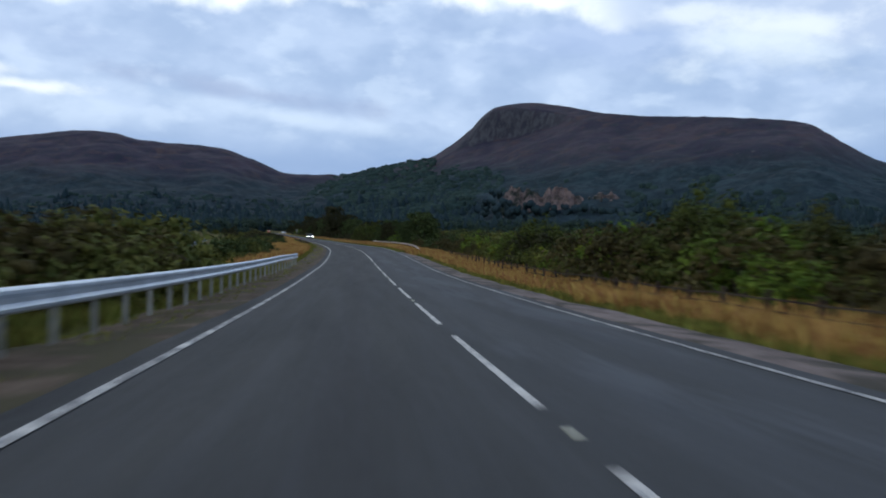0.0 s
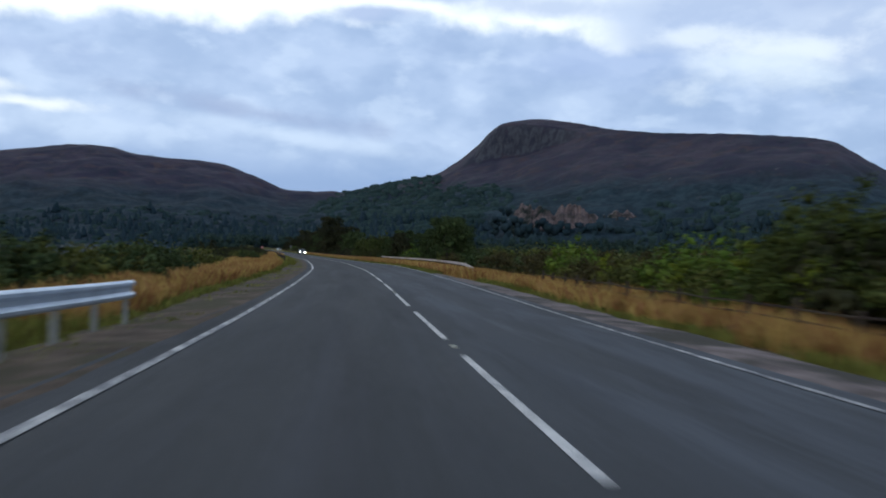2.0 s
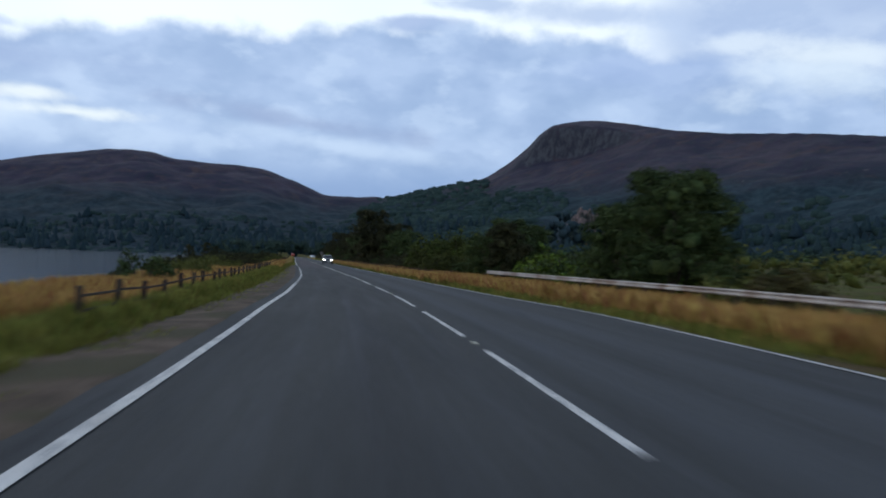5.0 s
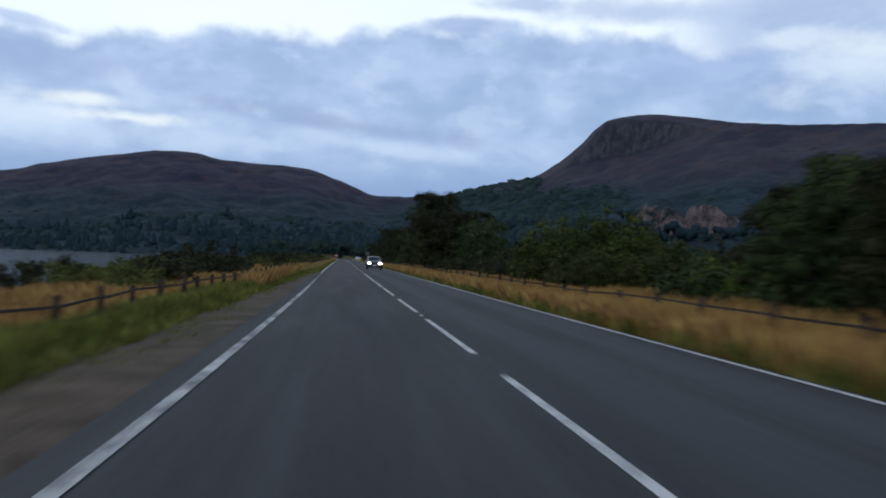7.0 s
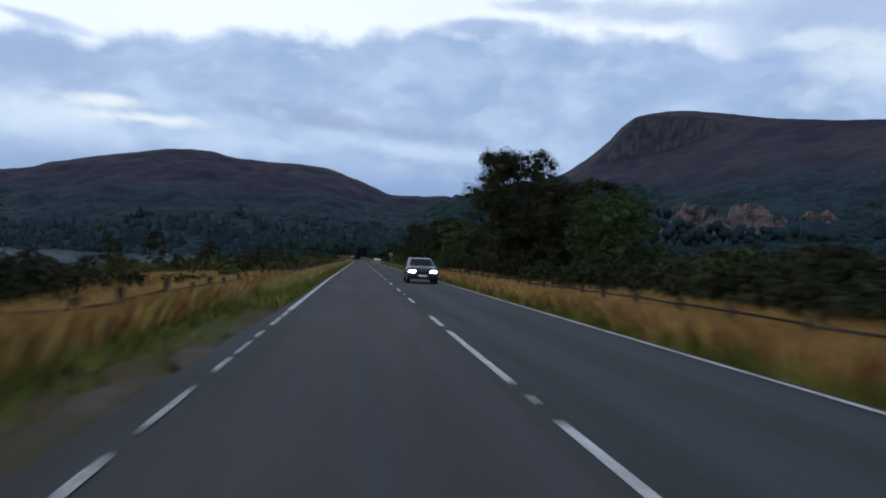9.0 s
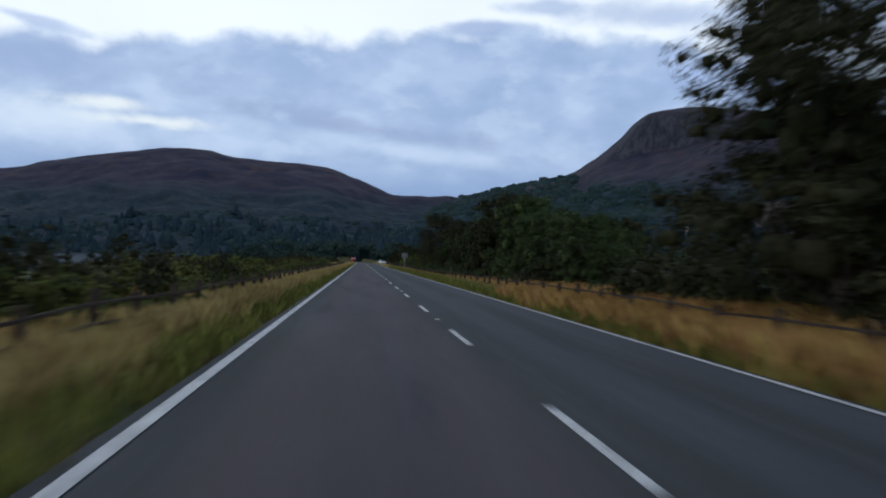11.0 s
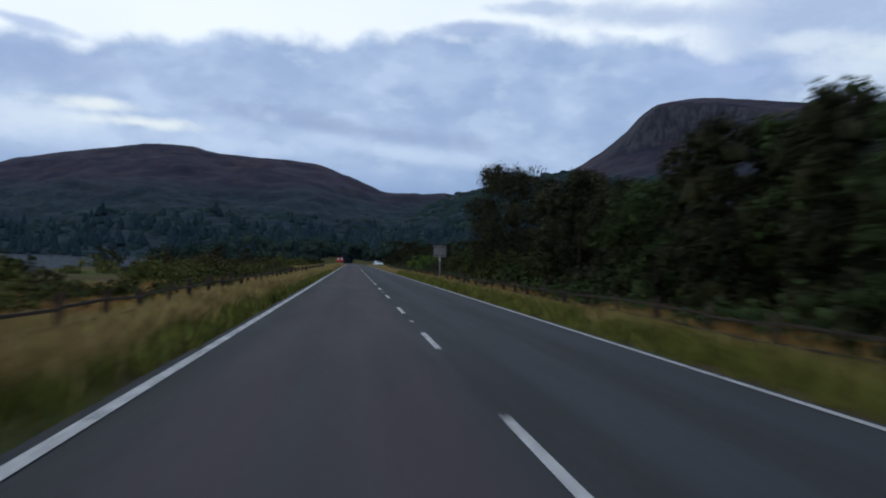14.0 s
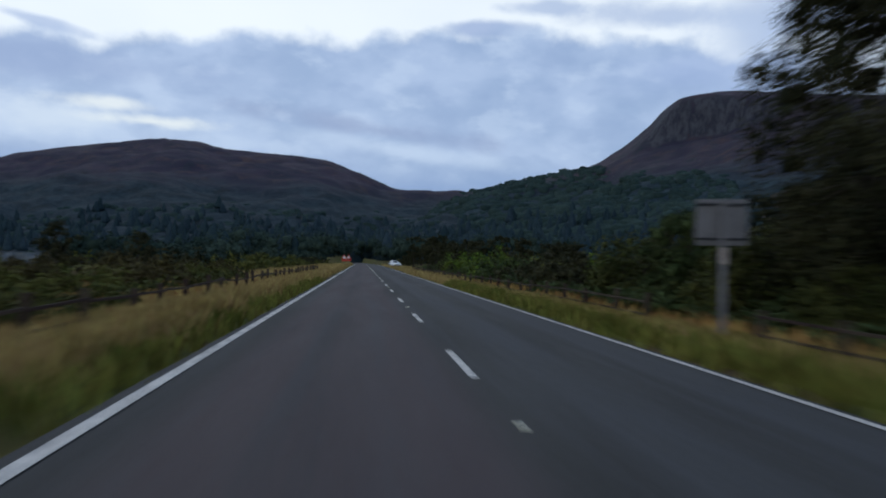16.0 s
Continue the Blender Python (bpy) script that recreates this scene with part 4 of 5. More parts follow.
for lat, y, h, kind in ((12.6, 313, 3.6, "O"), (14.6, 317, 4.6, "O"), (12.8, 321, 5.7, "O"), (15.2, 327, 6.2, "O"), (11.6, 327, 6.0, "O"), (12.2, 334, 7.7, "O"), (11.3, 341, 8.6, "D"), (13.6, 344, 8.7, "D"),
                        (11.6, 348, 7.2, "D"), (10.8, 353, 5.8, "O"), (11.8, 358, 7.0, "D"), (11.2, 364, 7.4, "D"), (13.6, 361, 7.6, "O"), (10.9, 370, 5.8, "O"), (12.2, 376, 6.4, "D"), (11.4, 384, 7.6, "D"),
                        (12.6, 389, 7.0, "D"), (15.0, 393, 5.8, "D"), (16.4, 400, 6.2, "D"), (19.0, 404, 6.8, "D"), (14.6, 413, 5.6, "D"), (10.6, 416, 4.2, "O")):
    src = oaks[int(y) % 2] if kind == "O" else darks[int(y) % 3]
    put(src, lat, y, h / (9.5 if kind == "O" else 10.6), vary=0.02)
put(willow, 11.7, 405.0, 0.90)
for lat, y, s in ((10.3, 396, 0.95), (9.9, 392.5, 1.0), (10.9, 400, 0.75)):
    put(midb[0], lat, y, s)
for lat, y, s in ((9.6, 395.5, 0.60), (11.2, 393, 0.72), (10.0, 409, 0.75), (11.6, 412, 0.8), (9.8, 404, 0.5), (10.2, 420, 0.7)):
    put(tall[int(y) % 2], lat, y, s)
belt("Z", 335, 384, 15, 26, 20, 0.62, 0.8)
belt("dm", 318, 402, 9.5, 12, 16, 0.5, 0.85)
belt("mdG", 404, 520, 9.5, 22, 32, 0.8, 1.3)
belt("ZZm", 410, 640, 22, 60, 30, 0.6, 0.95)
belt("Zw", 560, 700, 12, 30, 24, 0.7, 1.0)
# west side
belt("ggb", 8, 32, -11.6, -9.2, 16, 0.95, 1.2)
belt("ggb", 32, 66, -13.5, -10.2, 16, 0.5, 0.8)
belt("ggb", 2, 30, -18, -12, 14, 1.0, 1.3)
for lat, y, s in ((-11.6, 41, 0.86), (-12.6, 39, 0.9), (-13.8, 44, 0.8), (-11.6, 49, 0.38), (-14.5, 37, 0.9), (-10.6, 35, 0.7)):
    plant("g", lat, y, s * 2.0)
for lat, y, s in ((-16.5, 119, 1.35), (-17.8, 123, 1.4), (-15, 131, 1.2), (-14.4, 136, 0.8), (-18, 128, 1.4), (-13.6, 142, 0.5), (-15.2, 108, 1.0), (-11.6, 72, 0.6)):
    plant("g", lat, y, s)
belt("ggm", 74, 114, -17.5, -11.6, 24, 0.75, 1.05)
plant("m", -11.4, 164.5, 0.72)
for lat, y, s in ((-11.2, 224, 0.60), (-12.4, 228, 0.64), (-11.0, 231, 0.62), (-13.4, 234, 0.68), (-12.0, 237, 0.66), (-11.2, 241, 0.58), (-13.2, 243, 0.66), (-12.2, 247, 0.56), (-15.2, 240, 0.72), (-14.8, 230, 0.7), (-16.2, 248, 0.72)):
    plant("d", lat, y, s)
belt("gdd", 200, 252, -13, -9.0, 20, 0.45, 0.70)
belt("gd", 206, 250, -19, -13, 12, 0.5, 0.78)
belt("ggd", 281, 316, -13, -8.6, 18, 0.66, 0.92)
belt("ggb", 316, 366, -13, -8.2, 26, 0.40, 0.60)
belt("ggb", 366, 440, -14, -8.4, 34, 0.58, 0.85)
belt("gv", 250, 440, -24, -13, 40, 0.45, 0.66)
for lat, y, s in ((-11.0, 181.0, 0.62), (-11.8, 178, 0.55), (-12.4, 184, 0.62), (-10.4, 179, 0.45)):
    plant("g", lat, y, s)
belt("b", 270, 440, -18, -9.5, 12, 0.45, 0.75)
belt("vw", 270, 420, -22, -15, 22, 0.5, 0.75)
for lat, y, s in ((-22, 302, 0.40), (-25, 298, 0.42), (-15, 425, 0.30), (-13, 431, 0.28), (-24, 345, 0.4)):
    plant("P", lat, y, s)
belt("vvw", 430, 640, -30, -10.5, 56, 0.6, 1.0)
for group in (*KINDS.values(), [willow]):
    for ob in group:
        drop(ob)


# ================= far woodland =================
def crown_shape(seed, conical):
    """A ragged low crown for woods far away; unit height."""
    bm = bmesh.new()
    bmesh.ops.create_icosphere(bm, subdivisions=2 if conical else 1, radius=0.5)
    for v in bm.verts:
        d = v.co.normalized()
        k = 1 + 0.45 * noise.noise(d * 1.9 + Vector((seed, 0, 0))) + (0.45 if conical else 0.2) * noise.noise(d * 4.7 + Vector((0, seed, 0)))
        if conical:
            u = d.z * 0.5 + 0.5
            w = 0.30 * (1 - u) + 0.03
            ang = math.atan2(d.y, d.x)
            v.co = Vector((math.cos(ang) * w * k, math.sin(ang) * w * k, u))
        else:
            flat = math.hypot(d.x, d.y) if d.z < 0 else 1.0  # straight sides below, down to the slope
            v.co = Vector((d.x / max(flat, 0.05) * 0.60 * k, d.y / max(flat, 0.05) * 0.60 * k, 0.30 + d.z * (0.34 * k if d.z > 0 else 1.5)))
    bm.verts.index_update()
    co = np.array([v.co[:] for v in bm.verts])
    fa = np.array([[v.index for v in f.verts] for f in bm.faces])
    bm.free()
    return co, fa


ROUND = [crown_shape(1.7 * i + 0.3, False) for i in range(5)]
SPIRE = [crown_shape(2.3 * i + 0.9, True) for i in range(3)]


def woodland(name, label, points, leaf, seed):
    r = np.random.default_rng(seed)
    vs, fs, n = [], [], 0
    for (x, y, z, h, conical) in points:
        co, fa = (SPIRE if conical else ROUND)[int(r.integers(3 if conical else 5))]
        a, w = r.uniform(0, 6.28), r.uniform(0.8, 1.35) if conical else r.uniform(1.0, 1.6)
        ca, sa = math.cos(a), math.sin(a)
        vs.append(np.stack([x + h * w * (co[:, 0] * ca - co[:, 1] * sa), y + h * w * (co[:, 0] * sa + co[:, 1] * ca), z + h * co[:, 2]], 1))
        fs.append(fa + n)
        n += len(co)
    ob = new(name, mesh_from(name, np.concatenate(vs), np.concatenate(fs), leaf))
    ob.data.shade_smooth()
    return tagged(ob, label, "woodland", kind="stuff")


def wood_points(hill_ob, count, line, seed, az0, az1, h0, h1, conical):
    r = np.random.default_rng(seed)
    me = hill_ob.data
    co = np.empty(len(me.vertices) * 3, np.float32)
    me.vertices.foreach_get("co", co)
    co = co.reshape(-1, 3)
    azs = np.degrees(np.arctan2(co[:, 0], co[:, 1]))
    cand = np.where((azs > az0) & (azs < az1) & (co[:, 2] > -2))[0]
    out = []
    for i in r.choice(cand, min(len(cand), count * 3), replace=False):
        x, y, z = co[i]
        wander = 30 * noise.noise(Vector((x * 0.004, y * 0.004, 2.0))) + 18 * noise.noise(Vector((x * 0.016, y * 0.016, 9.0)))
        if z > line + wander + r.normal() * 6:
            continue
        a, d = math.degrees(math.atan2(x, y)), math.hypot(x, y)
        if 14.6 < a < 24.4 and 800 < d < 1010:
            continue
        out.append((x + r.uniform(-8, 8), y + r.uniform(-8, 8), z - (1.5 if conical else 0.34 * h1), r.uniform(h0, h1), conical))
        if len(out) >= count:
            break
    return out


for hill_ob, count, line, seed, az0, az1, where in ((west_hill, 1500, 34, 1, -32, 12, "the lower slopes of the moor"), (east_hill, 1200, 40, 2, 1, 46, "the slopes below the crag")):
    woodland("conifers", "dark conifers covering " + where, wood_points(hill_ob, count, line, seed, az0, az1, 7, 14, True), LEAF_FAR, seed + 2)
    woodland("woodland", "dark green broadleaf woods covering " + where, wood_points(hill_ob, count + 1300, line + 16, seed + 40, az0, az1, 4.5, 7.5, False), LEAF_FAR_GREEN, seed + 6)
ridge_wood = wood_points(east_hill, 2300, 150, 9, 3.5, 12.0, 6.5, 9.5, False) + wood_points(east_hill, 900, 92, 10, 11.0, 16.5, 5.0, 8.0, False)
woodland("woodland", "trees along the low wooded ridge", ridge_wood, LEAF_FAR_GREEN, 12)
cr = np.random.default_rng(31)
ledge_trees = []
for _ in range(110):
    a, front = cr.uniform(14.9, 24.3), cr.random() < 0.85
    u = (a - 15.4) / 9.6
    d = cr.uniform(874, 888) if front else cr.uniform(936, 960)
    z = (29 - 5 * u + cr.uniform(-5, 10)) if front else (52 - 8 * u + cr.uniform(-4, 2))
    ledge_trees.append((d * math.sin(radians(a)), d * math.cos(radians(a)), z, cr.uniform(3, 6), False))
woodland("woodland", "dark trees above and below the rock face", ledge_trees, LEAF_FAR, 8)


def thicket(name, label, spots_xy, leaf, seed, h0, h1, per=150, size=0.20, heart=1.0):
    """Uncounted scrub: many leafy mounds in one mesh."""
    r = np.random.default_rng(seed)
    blobs = []
    for (x, y) in spots_xy:
        h = r.uniform(h0, h1)
        for _ in range(5):
            blobs.append((x + r.normal() * h * 0.4, y + r.normal() * h * 0.4, ground_z(x, y) + h * r.uniform(0.25, 0.75), h * r.uniform(0.28, 0.42)))
    v, f = blob_leaves(blobs, per // 5, size, r, heart=heart)
    ob = new(name, mesh_from(name, v, f, leaf))
    return tagged(ob, label, "scrub", kind="stuff")


tr = np.random.default_rng(17)
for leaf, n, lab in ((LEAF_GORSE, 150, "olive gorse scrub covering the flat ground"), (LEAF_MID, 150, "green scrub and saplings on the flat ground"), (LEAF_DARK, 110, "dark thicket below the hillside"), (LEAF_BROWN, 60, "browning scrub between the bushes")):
    pts = []
    while len(pts) < n:
        y = tr.uniform(20, 640)
        lat = 22 + 95 * tr.random() ** 1.4
        if y > 240 and y < 345 and lat < 26:
            continue
        pts.append((rx(y) + lat, y))
    thicket("scrub", lab, pts, leaf, int(tr.integers(999)), 2.2, 4.6)


fr = np.random.default_rng(5)
far_trees, near_flats, west_flats = [], [], []
while len(far_trees) < 420:
    y, x = fr.uniform(650, 1000), fr.uniform(-230, 300)
    if (abs(x - rx(min(y, 760))) > 13 or y > 790) and x > -(0.07 * (y - 190) + 18):
        far_trees.append((x, y))
while len(near_flats) < 420:
    near_flats.append((fr.uniform(110, 380), fr.uniform(80, 760)))
while len(west_flats) < 150:
    y = fr.uniform(470, 700)
    west_flats.append((-fr.uniform(14, 0.07 * (y - 190) + 14), y))
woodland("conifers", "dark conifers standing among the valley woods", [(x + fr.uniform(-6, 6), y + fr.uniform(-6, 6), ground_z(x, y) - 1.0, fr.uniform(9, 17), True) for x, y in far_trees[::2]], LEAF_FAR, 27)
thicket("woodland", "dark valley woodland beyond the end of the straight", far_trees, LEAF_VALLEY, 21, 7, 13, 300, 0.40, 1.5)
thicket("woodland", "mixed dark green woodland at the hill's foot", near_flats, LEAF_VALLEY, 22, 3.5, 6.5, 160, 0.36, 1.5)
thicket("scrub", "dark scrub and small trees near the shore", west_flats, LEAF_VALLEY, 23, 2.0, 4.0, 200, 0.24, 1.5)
under = [(rx(y) + lat, y) for y, lat in zip(fr.uniform(326, 540, 230), fr.uniform(8.6, 15.0, 230))]
fern = [(rx(y) + lat, y) for y, lat in zip(fr.uniform(262, 335, 260), fr.uniform(9.2, 30.0, 260))]
thicket("bracken", "brown dying bracken behind the fence", fern, LEAF_BROWN, 26, 0.5, 1.0, 160, 0.09)
west_fern = [(rx(y) + lat, y) for y, lat in zip(fr.uniform(252, 440, 230), fr.uniform(-9.8, -6.5, 230))]
east_fern = [(rx(y) + lat, y) for y, lat in zip(fr.uniform(343, 440, 150), fr.uniform(6.4, 9.2, 150))]
thicket("bracken", "brown and olive bracken behind the fence", west_fern, LEAF_OLIVE, 28, 0.5, 0.95, 120, 0.09)
thicket("undergrowth", "green ferns and brambles behind the fence", east_fern, LEAF_MID, 29, 0.6, 1.1, 140, 0.09)
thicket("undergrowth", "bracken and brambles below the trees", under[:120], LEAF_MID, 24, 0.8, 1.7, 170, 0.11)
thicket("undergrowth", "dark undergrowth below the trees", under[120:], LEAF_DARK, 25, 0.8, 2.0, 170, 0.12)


# ================= grass =================
def grass(name, label, spots, leaf, h0, h1, seed, blades=7):
    r = np.random.default_rng(seed)
    n = len(spots) * blades
    base = np.repeat(np.array(spots), blades, axis=0) + np.stack([r.normal(scale=0.10, size=n), r.normal(scale=0.10, size=n), np.zeros(n)], 1)
    h = r.uniform(h0, h1, n)
    a = r.uniform(0, 2 * math.pi, n)
    lean = np.stack([np.cos(a), np.sin(a), np.zeros(n)], 1) * (h * r.uniform(0.1, 0.55, n))[:, None]
    side = np.stack([-np.sin(a), np.cos(a), np.zeros(n)], 1) * 0.018
    mid = base + lean * 0.45 + np.stack([np.zeros(n), np.zeros(n), h * 0.65], 1)
    tip = base + lean + np.stack([np.zeros(n), np.zeros(n), h], 1)
    v = np.stack([base - side, base + side, tip, mid - side], 1).reshape(-1, 3)
    f = np.arange(4 * n).reshape(-1, 4)
    ob = new(name, mesh_from(name, v, f, leaf))
    return tagged(ob, label, "grass", kind="stuff")


def spots(count, y0, y1, near, far, side, seed, bare=0.0):
    r = np.random.default_rng(seed)
    out = []
    while len(out) < count:
        y = r.uniform(y0, y1)
        o = near + (far - near) * r.random() ** 1.2
        x = rx(y) + (side * (o + (lw(y) if side < 0 else rw(y))))
        if noise.noise(Vector((x * 0.25, y * 0.25, seed))) < bare:
            continue
        out.append((x, y, ground_z(x, y) - 0.03))
    return out


def verge(count, y0, y1, near, far, side, bare, leaf, h0, h1, seed, label):
    grass("verge_grass", label, spots(count, y0, y1, near, far, side, seed, bare), leaf, h0, h1, seed)


verge(5200, -4, 250, 2.6, 7.5, 1, -0.25, STRAW, 0.4, 0.8, 1, "tall dry straw-coloured grass along the verge")
verge(3600, 250, 440, 2.2, 8.0, 1, -0.12, STRAW, 0.35, 0.75, 13, "tall dry straw-coloured grass along the fence")
verge(3400, 240, 440, 1.2, 5.5, 1, -0.2, STRAW_PALE, 0.2, 0.5, 14, "yellowing grass on the verge")
verge(3200, 98, 178, 1.6, 3.9, 1, -0.6, STRAW, 0.50, 0.92, 11, "tall dry grass in front of the low barrier")
verge(5200, 150, 330, 2.4, 14.0, 1, -0.25, STRAW, 0.35, 0.75, 9, "dry brown grass and bracken behind the fence")
verge(6200, 168, 300, 0.5, 2.6, 1, -0.5, STRAW, 0.38, 0.78, 22, "golden grass leaning over the road edge")
verge(3400, 168, 300, 0.36, 1.7, 1, -0.5, BLADE, 0.18, 0.45, 27, "yellow-green grass at the road edge")
verge(2400, -4, 110, 2.0, 4.2, 1, -0.45, BLADE, 0.12, 0.34, 15, "short green grass beside the gravel")
verge(7200, 110, 440, 0.36, 4.2, 1, -0.45, BLADE, 0.12, 0.36, 2, "short green grass beside the road")
verge(3200, 282, 338, 5.4, 15.0, 1, -0.4, STRAW, 0.5, 0.95, 16, "tall dry grass between fence and trees")
verge(1800, 66, 140, 2.4, 4.5, -1, -0.3, BLADE, 0.12, 0.34, 17, "green grass at the foot of the dry grass")
verge(3000, 66, 140, 3.0, 7.5, -1, -0.15, STRAW, 0.3, 0.8, 3, "tall dry straw-coloured grass along the verge")
verge(5200, 140, 280, 3.2, 11.0, -1, -0.3, STRAW, 0.3, 0.62, 4, "tall dry straw-coloured grass behind the fence")
verge(4200, 250, 430, 2.5, 9.0, -1, -0.2, STRAW, 0.3, 0.62, 10, "thin dry grass under the gorse")
verge(8200, 240, 440, 0.8, 4.6, -1, 0.0, STRAW_PALE, 0.25, 0.62, 5, "pale dry grass mixed into the verge")
verge(6400, 128, 245, 1.7, 4.4, -1, -0.6, BLADE, 0.14, 0.36, 6, "short green grass between shoulder and fence")
verge(8200, 240, 440, 0.36, 4.6, -1, -0.5, BLADE, 0.15, 0.42, 8, "green grass on the nearside verge")
verge(3500, -4, 68, 2.9, 9.0, -1, -0.5, BLADE, 0.2, 0.5, 7, "green grass behind the crash barrier")
verge(1700, 188, 246, 1.5, 3.4, -1, -0.4, BLADE, 0.08, 0.26, 18, "low green grass creeping over the gravel")
verge(2200, -4, 245, 1.0, 3.0, -1, -0.1, BLADE, 0.06, 0.2, 12, "sparse tufts on the gravel edge")
verge(5200, 290, 440, 0.8, 2.4, 1, -0.4, BLADE, 0.28, 0.55, 23, "tall green and yellow grass in front of the fence")
verge(4200, 290, 440, 1.2, 2.6, 1, -0.3, STRAW_PALE, 0.3, 0.58, 24, "tall yellowing grass in front of the fence")
verge(5200, 245, 440, 1.1, 2.5, -1, -0.4, STRAW_PALE, 0.34, 0.66, 25, "tall pale grass in front of the fence")
verge(2600, 204, 262, 2.0, 3.4, -1, -0.3, STRAW, 0.45, 0.85, 28, "tall brown grass hiding the fence")
verge(4600, 132, 252, 2.2, 3.4, -1, -0.6, BLADE, 0.32, 0.60, 26, "tall green grass along the foot of the fence")
for side, seed in ((-1, 20), (1, 21)):
    verge(3000, 440, 620, 0.6, 7.5, side, -0.4, STRAW_PALE, 0.3, 0.7, seed, "yellowing grass on the verge further on")


# ================= crash barriers =================
def beam_profile():
    return ((0.00, 0.155), (0.035, 0.15), (0.07, 0.12), (0.075, 0.08), (0.02, 0.03), (0.02, -0.03), (0.075, -0.08), (0.07, -0.12), (0.035, -0.15), (0.0, -0.155))


def barrier(y0, y1, offset, side, beam_mat, post_mat, label, height=lambda y: 0.61, spacing=2.0, bend=False, slim=1.0):
    e = thing("crash_barrier", Matrix.Translation((rx(y0), y0, float(road_z(y0)))), label, "crash barrier")
    inv = e.matrix_world.inverted()
    prof = [(px * slim, pz * slim) for px, pz in beam_profile()]
    ys = list(np.arange(y0, y1, 1.0)) + [y1]
    verts, faces = [], []

    def at(y):
        o = offset(y)
        h = height(y)
        if bend:  # the end ramps down into the grass
            h -= 0.45 * max(0.0, 1 - (y - y0) / 6.5) ** 1.3
        return rx(y) + o, float(road_z(y)) - 0.06 + h

    for y in ys:
        x, z = at(y)
        for th in (0.0, 0.012):
            for (px, pz) in prof:
                verts.append(inv @ Vector((x - side * (px - th), y, z + pz)))
    w = 2 * len(prof)
    for j in range(len(ys) - 1):
        for k in range(len(prof) - 1):
            a = j * w + k
            faces.append((a, a + 1, a + w + 1, a + w))
            b = a + len(prof)
            faces.append((b + 1, b, b + w, b + w + 1))
        for k in (0, len(prof) - 1):
            a, b = j * w + k, j * w + k + len(prof)
            faces.append((a, a + w, b + w, b))
    for j in (0, len(ys) - 1):
        for k in range(len(prof) - 1):
            a = j * w + k
            faces.append((a, a + 1, a + 1 + len(prof), a + len(prof)))
    mesh_object("beam", verts, faces, beam_mat, e, smooth=False)
    y = y0 + 0.9
    while y < y1:
        x, z = at(y)
        gx = x + side * 0.06
        g = ground_z(gx, y)
        bm = box((0.09, 0.11, z + 0.10 - g + 0.5), (0, 0, 0), 0.008)
        bmesh.ops.translate(bm, verts=bm.verts, vec=inv @ Vector((gx, y, (z + 0.10 + g - 0.5) / 2)))
        part("post", bm, post_mat, e)
        y += spacing
    return e


barrier(-13, 66, lambda y: -lw(y) - 2.1, -1, STEEL, POST_STEEL, "galvanised steel crash barrier on posts beside the gravel shoulder",
        height=lambda y: 0.75 - 0.12 * min(1.0, max(0.0, (y - 52) / 13.0)), slim=1.2)
barrier(101.3, 170, lambda y: rw(y) + 2.62 + 1.18 * min(1.0, max(0.0, (y - 108) / 27.0)), 1, RUSTY, OLD_WOOD, "low weathered crash barrier with rusty stains in dry grass", height=lambda y: 0.83, bend=True, slim=0.62)


# ================= fences =================
def fence(y0, y1, lat, label, spacing=2.6, rails=(0.42, 0.78), height=1.0):
    e = thing("fence", Matrix.Translation((rx(y0) + lat(y0), y0, ground_z(rx(y0) + lat(y0), y0))), label, "fence")
    inv = e.matrix_world.inverted()
    n = int((y1 - y0) / spacing)
    tops = []
    post_me = None
    for i in range(n + 1):
        y = y0 + i * spacing + float(rng.normal()) * 0.06
        x = rx(y) + lat(y) + float(rng.normal()) * 0.04
        g = ground_z(x, y)
        hh = height * float(rng.uniform(0.92, 1.08))
        m = Matrix.Translation(inv @ Vector((x, y, g))) @ Euler((float(rng.normal()) * 0.03, float(rng.normal()) * 0.03, float(rng.normal()) * 0.1)).to_matrix().to_4x4()
        if post_me is None:
            ob = part("post", box((0.11, 0.11, height + 0.4), (0, 0, height / 2 - 0.2), 0.012), OLD_WOOD, e)
            post_me = ob.data
        else:
            ob = new("post", post_me)
            ob.parent = e
        ob.matrix_basis = m
        ob.scale.z = hh / height
        tops.append((x, y, g))
    for a, b in zip(tops[:-1], tops[1:]):
        for h in rails:
            p, q = inv @ Vector((a[0], a[1], a[2] + h)), inv @ Vector((b[0], b[1], b[2] + h + float(rng.normal()) * 0.02))
            d = q - p
            bm = box((0.035, d.length + 0.1, 0.05), (-0.06 if lat(a[1]) > 0 else 0.06, 0, 0), 0.008)
            ob = part("rail", bm, OLD_WOOD, e)
            ob.matrix_basis = Matrix.Translation((p + q) / 2) @ d.to_track_quat("Y", "Z").to_matrix().to_4x4()
    return e


fence(4, 96, lambda y: rw(y) + 5.6, "low post-and-rail fence, weathered brown wood in dry grass", 2.6, (0.5, 0.8))
fence(172, 402, lambda y: 5.9 - 0.45 * min(1, max(0, (y - 180) / 40)), "post-and-rail fence, weathered brown wood below the trees", 2.75, (0.45, 0.76), 0.92)
fence(406, 500, lambda y: 5.5, "post-and-rail fence, weathered brown wood along the verge", 2.75, (0.45, 0.76), 0.92)
fence(136, 250, lambda y: -6.9 + 1.15 * min(1, max(0, (y - 165) / 75)), "post-and-rail fence, dark weathered wood above the shore", 2.6, (0.42, 0.70), 0.86)
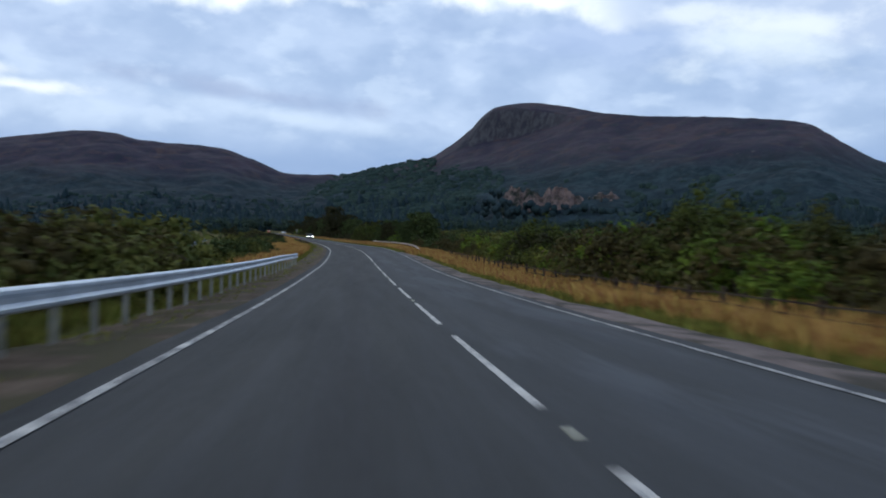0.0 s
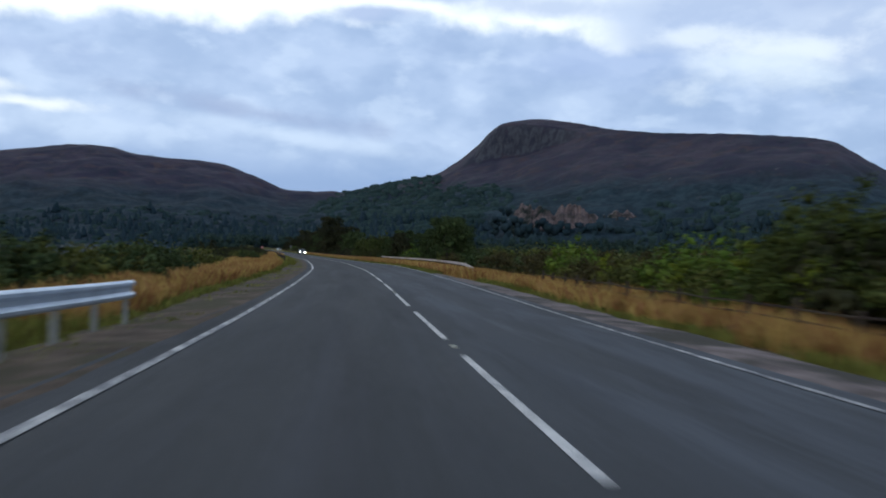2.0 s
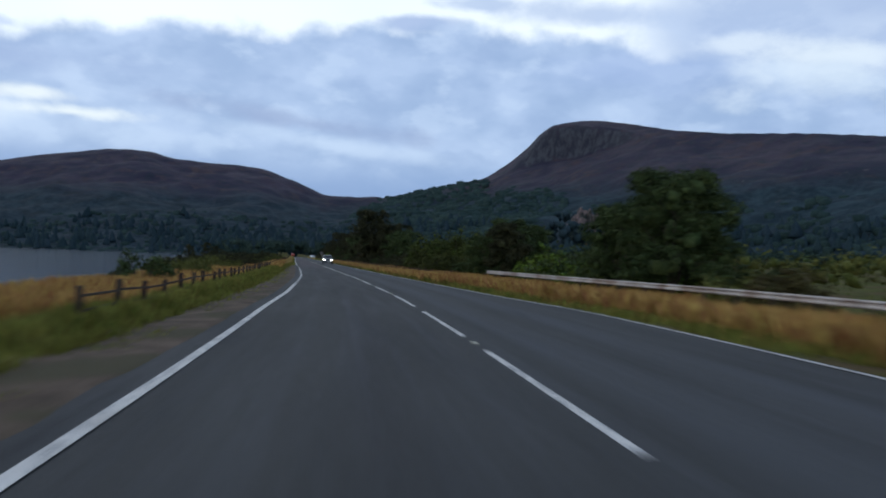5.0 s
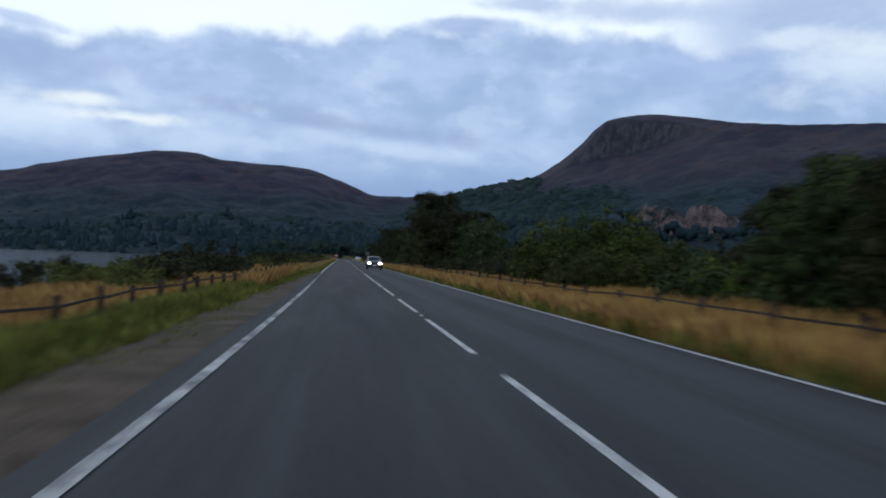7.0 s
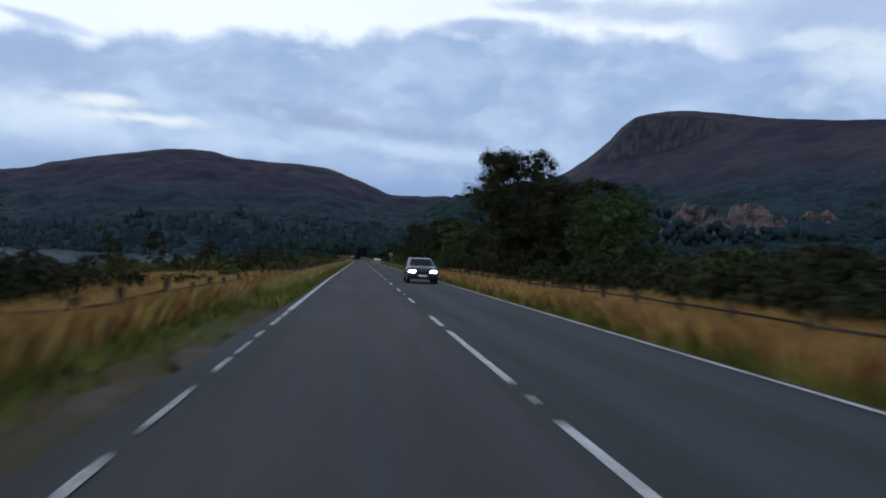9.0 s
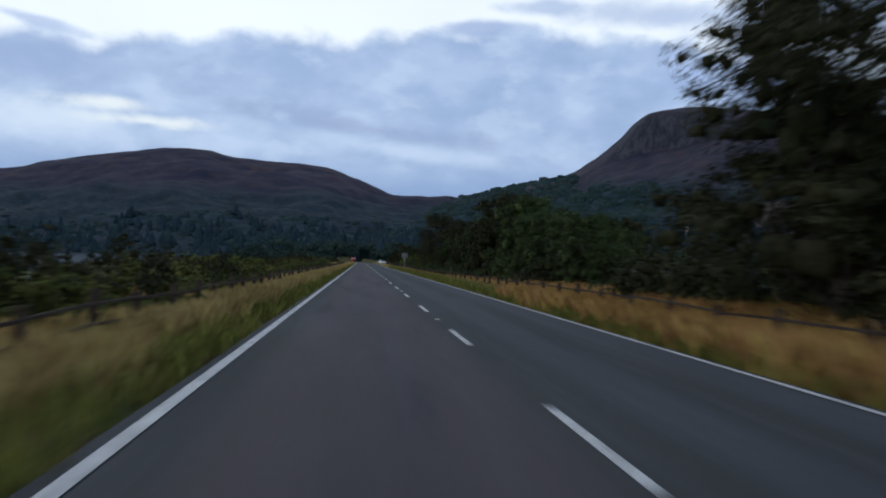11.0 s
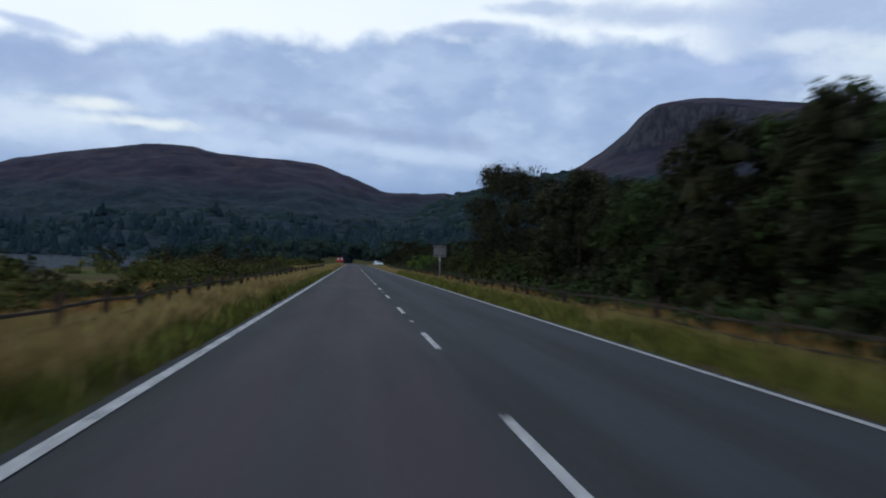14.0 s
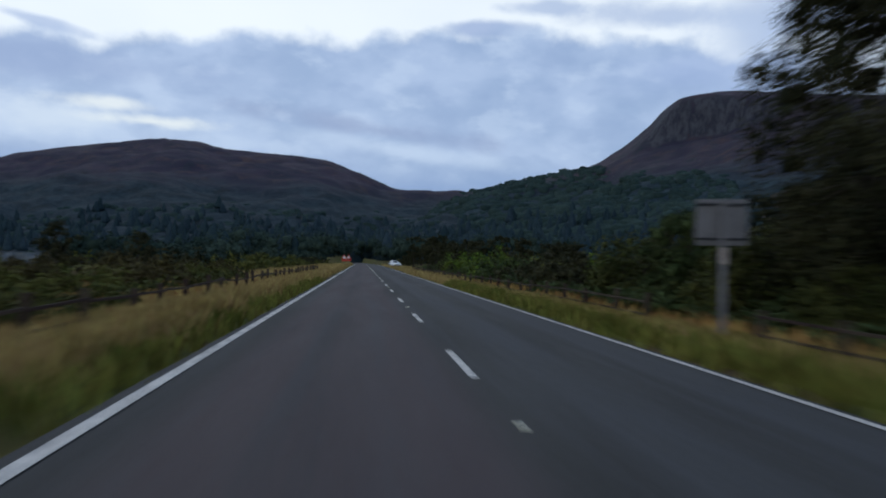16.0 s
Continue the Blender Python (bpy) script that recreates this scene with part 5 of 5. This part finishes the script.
fence(252, 470, lambda y: -5.75, "post-and-rail fence, dark weathered wood in rough grass", 2.6, (0.42, 0.72), 0.88)


# ================= road sign seen from behind =================
def road_sign():
    x, y = 6.85, 401.2
    g = ground_z(x, y)
    e = thing("road_sign", Matrix.Translation((x, y, g)) @ Euler((0, radians(-1.5), radians(-6))).to_matrix().to_4x4(),
              "grey metal back of a road sign on a steel post", "road sign")
    top = 2.75 - g
    part("plate", box((0.95, 0.02, 0.86), (0, 0.06, top - 0.43), 0.012), SIGN_GREY, e)
    for dz in (0.10, 0.74):
        part("channel", box((0.93, 0.035, 0.045), (0, 0.035, top - dz), 0.006), CHANNEL, e, "mounting channel with its shadow painted dark")
    part("post", box((0.115, 0.09, top + 0.5), (0, -0.025, top / 2 - 0.25), 0.01), SIGN_GREY, e)
    part("clamp_plate", box((0.14, 0.012, 0.30), (0, -0.078, top - 1.05), 0.004), RUSTY, e, "pale data plate on the post")
    return e


road_sign()


def warning_sign(x, y, size=0.9):
    g = ground_z(x, y)
    e = thing("warning_sign", Matrix.Translation((x, y, g)), "red-bordered white triangular warning sign on a grey post", "road sign", group="warning signs by the road")
    part("post", cone(0.04, 0.04, 2.6, Matrix.Translation((0, 0.04, 1.0)), 10), SIGN_GREY, e)

    def tri(s, d, yy):
        bm = bmesh.new()
        pts = [(-s / 2, 0), (s / 2, 0), (0, s * 0.87)]
        zc = 1.55 + size * 0.29
        a = [bm.verts.new((px, yy, zc + pz - s * 0.29)) for px, pz in pts]
        b = [bm.verts.new((px, yy + d, zc + pz - s * 0.29)) for px, pz in pts]
        bm.faces.new(a), bm.faces.new(b[::-1])
        for i in range(3):
            bm.faces.new((a[i], b[i], b[(i + 1) % 3], a[(i + 1) % 3]))
        return bm
    part("plate", tri(size, 0.02, 0.0), SIGN_RED, e, "red sign plate")
    part("face", tri(size * 0.66, 0.004, -0.006), SIGN_WHITE, e, "white sign face")
    part("backing_board", box((size * 0.9, 0.015, 0.35), (0, 0.01, 1.28), 0.004), SIGN_RED, e, "red supplementary plate")
    return e


warning_sign(-3.25, 546, 1.0), warning_sign(-2.5, 552, 1.0)


# ================= cars =================
def make_car(name, m, label, paint, lit):
    e = thing(name, m, label, "car")
    L, W = 4.3, 1.78
    prof = [(-2.15, 0.32), (-2.12, 0.62), (-2.0, 0.86), (-1.2, 0.97), (-0.62, 1.02), (0.05, 1.44), (0.75, 1.50), (1.45, 1.42), (1.98, 1.02), (2.12, 0.92), (2.15, 0.40), (2.0, 0.28), (-2.0, 0.26)]
    bm = bmesh.new()
    rings = []
    for xs in (-1, -0.86, 0.86, 1):
        ring = []
        for (yy, zz) in prof:
            tuck = 0.20 if zz > 1.1 else 0.0
            w = W / 2 - tuck if abs(xs) == 1 else (W / 2 - tuck) * 0.88
            zt = zz - (0.05 if abs(xs) == 1 and zz > 0.5 else 0)
            ring.append(bm.verts.new((math.copysign(w, xs), yy, zt)))
        rings.append(ring)
    n = len(prof)
    for a, b in zip(rings[:-1], rings[1:]):
        for i in range(n):
            bm.faces.new((a[i], a[(i + 1) % n], b[(i + 1) % n], b[i]))
    bm.faces.new(rings[0]), bm.faces.new(rings[-1][::-1])
    bmesh.ops.bevel(bm, geom=[ed for ed in bm.edges if ed.calc_face_angle(0) > 0.4], offset=0.035, segments=2, affect="EDGES")
    part("body", bm, paint, e, smooth=True)

    def quad(pts, t=0.012):
        bm = bmesh.new()
        f = bm.faces.new([bm.verts.new(p) for p in pts])
        bmesh.ops.solidify(bm, geom=[f], thickness=t)
        return bm
    part("windscreen", quad([(-0.66, -0.60, 1.045), (0.66, -0.60, 1.045), (0.56, -0.03, 1.405), (-0.56, -0.03, 1.405)]), CAR_GLASS, e)
    part("rear_window", quad([(-0.6, 1.96, 1.07), (0.6, 1.96, 1.07), (0.54, 1.52, 1.40), (-0.54, 1.52, 1.40)]), CAR_GLASS, e)
    for s in (-1, 1):
        part("side_window", quad([(s * 0.88, -0.42, 1.03), (s * 0.88, 1.55, 1.03), (s * 0.71, 1.30, 1.37), (s * 0.71, 0.12, 1.37)]), CAR_GLASS, e)
        lamp = part("headlight", box((0.36, 0.10, 0.15), (s * 0.62, -2.08, 0.70), 0.03), HEADLIGHT if lit else STUD, e, "lit headlight" if lit else "clear headlight")
        part("mirror", box((0.18, 0.10, 0.13), (s * 0.98, -0.45, 1.03), 0.03), paint, e)
        for yy in (-1.32, 1.30):
            r = Matrix.Translation((s * 0.80, yy, 0.32)) @ Matrix.Rotation(math.pi / 2, 4, "Y")
            wh = part("wheel", cone(0.32, 0.32, 0.20, r, 20), RUBBER, e)
            part("rim", cone(0.20, 0.20, 0.21, r, 14), ALLOY, wh)
    part("grille", box((0.80, 0.05, 0.16), (0, -2.12, 0.62), 0.01), BLACK_TRIM, e)
    part("bumper", box((1.55, 0.12, 0.18), (0, -2.10, 0.40), 0.03), BLACK_TRIM, e)
    part("number_plate", box((0.52, 0.015, 0.11), (0, -2.17, 0.46), 0.003), SIGN_WHITE, e, "blank pale plate")
    return e


make_car("car", Matrix.Translation((rx(575) + 5.9, 574, -0.02)) @ Matrix.Rotation(radians(14), 4, "Z"), "white parked saloon car in the lay-by", WHITE_PAINT, False)
make_car("car", Matrix.Translation((rx(267) + 1.9, 267, 0.0)), "dark oncoming car with lit headlights on the road", DARK_PAINT, True)
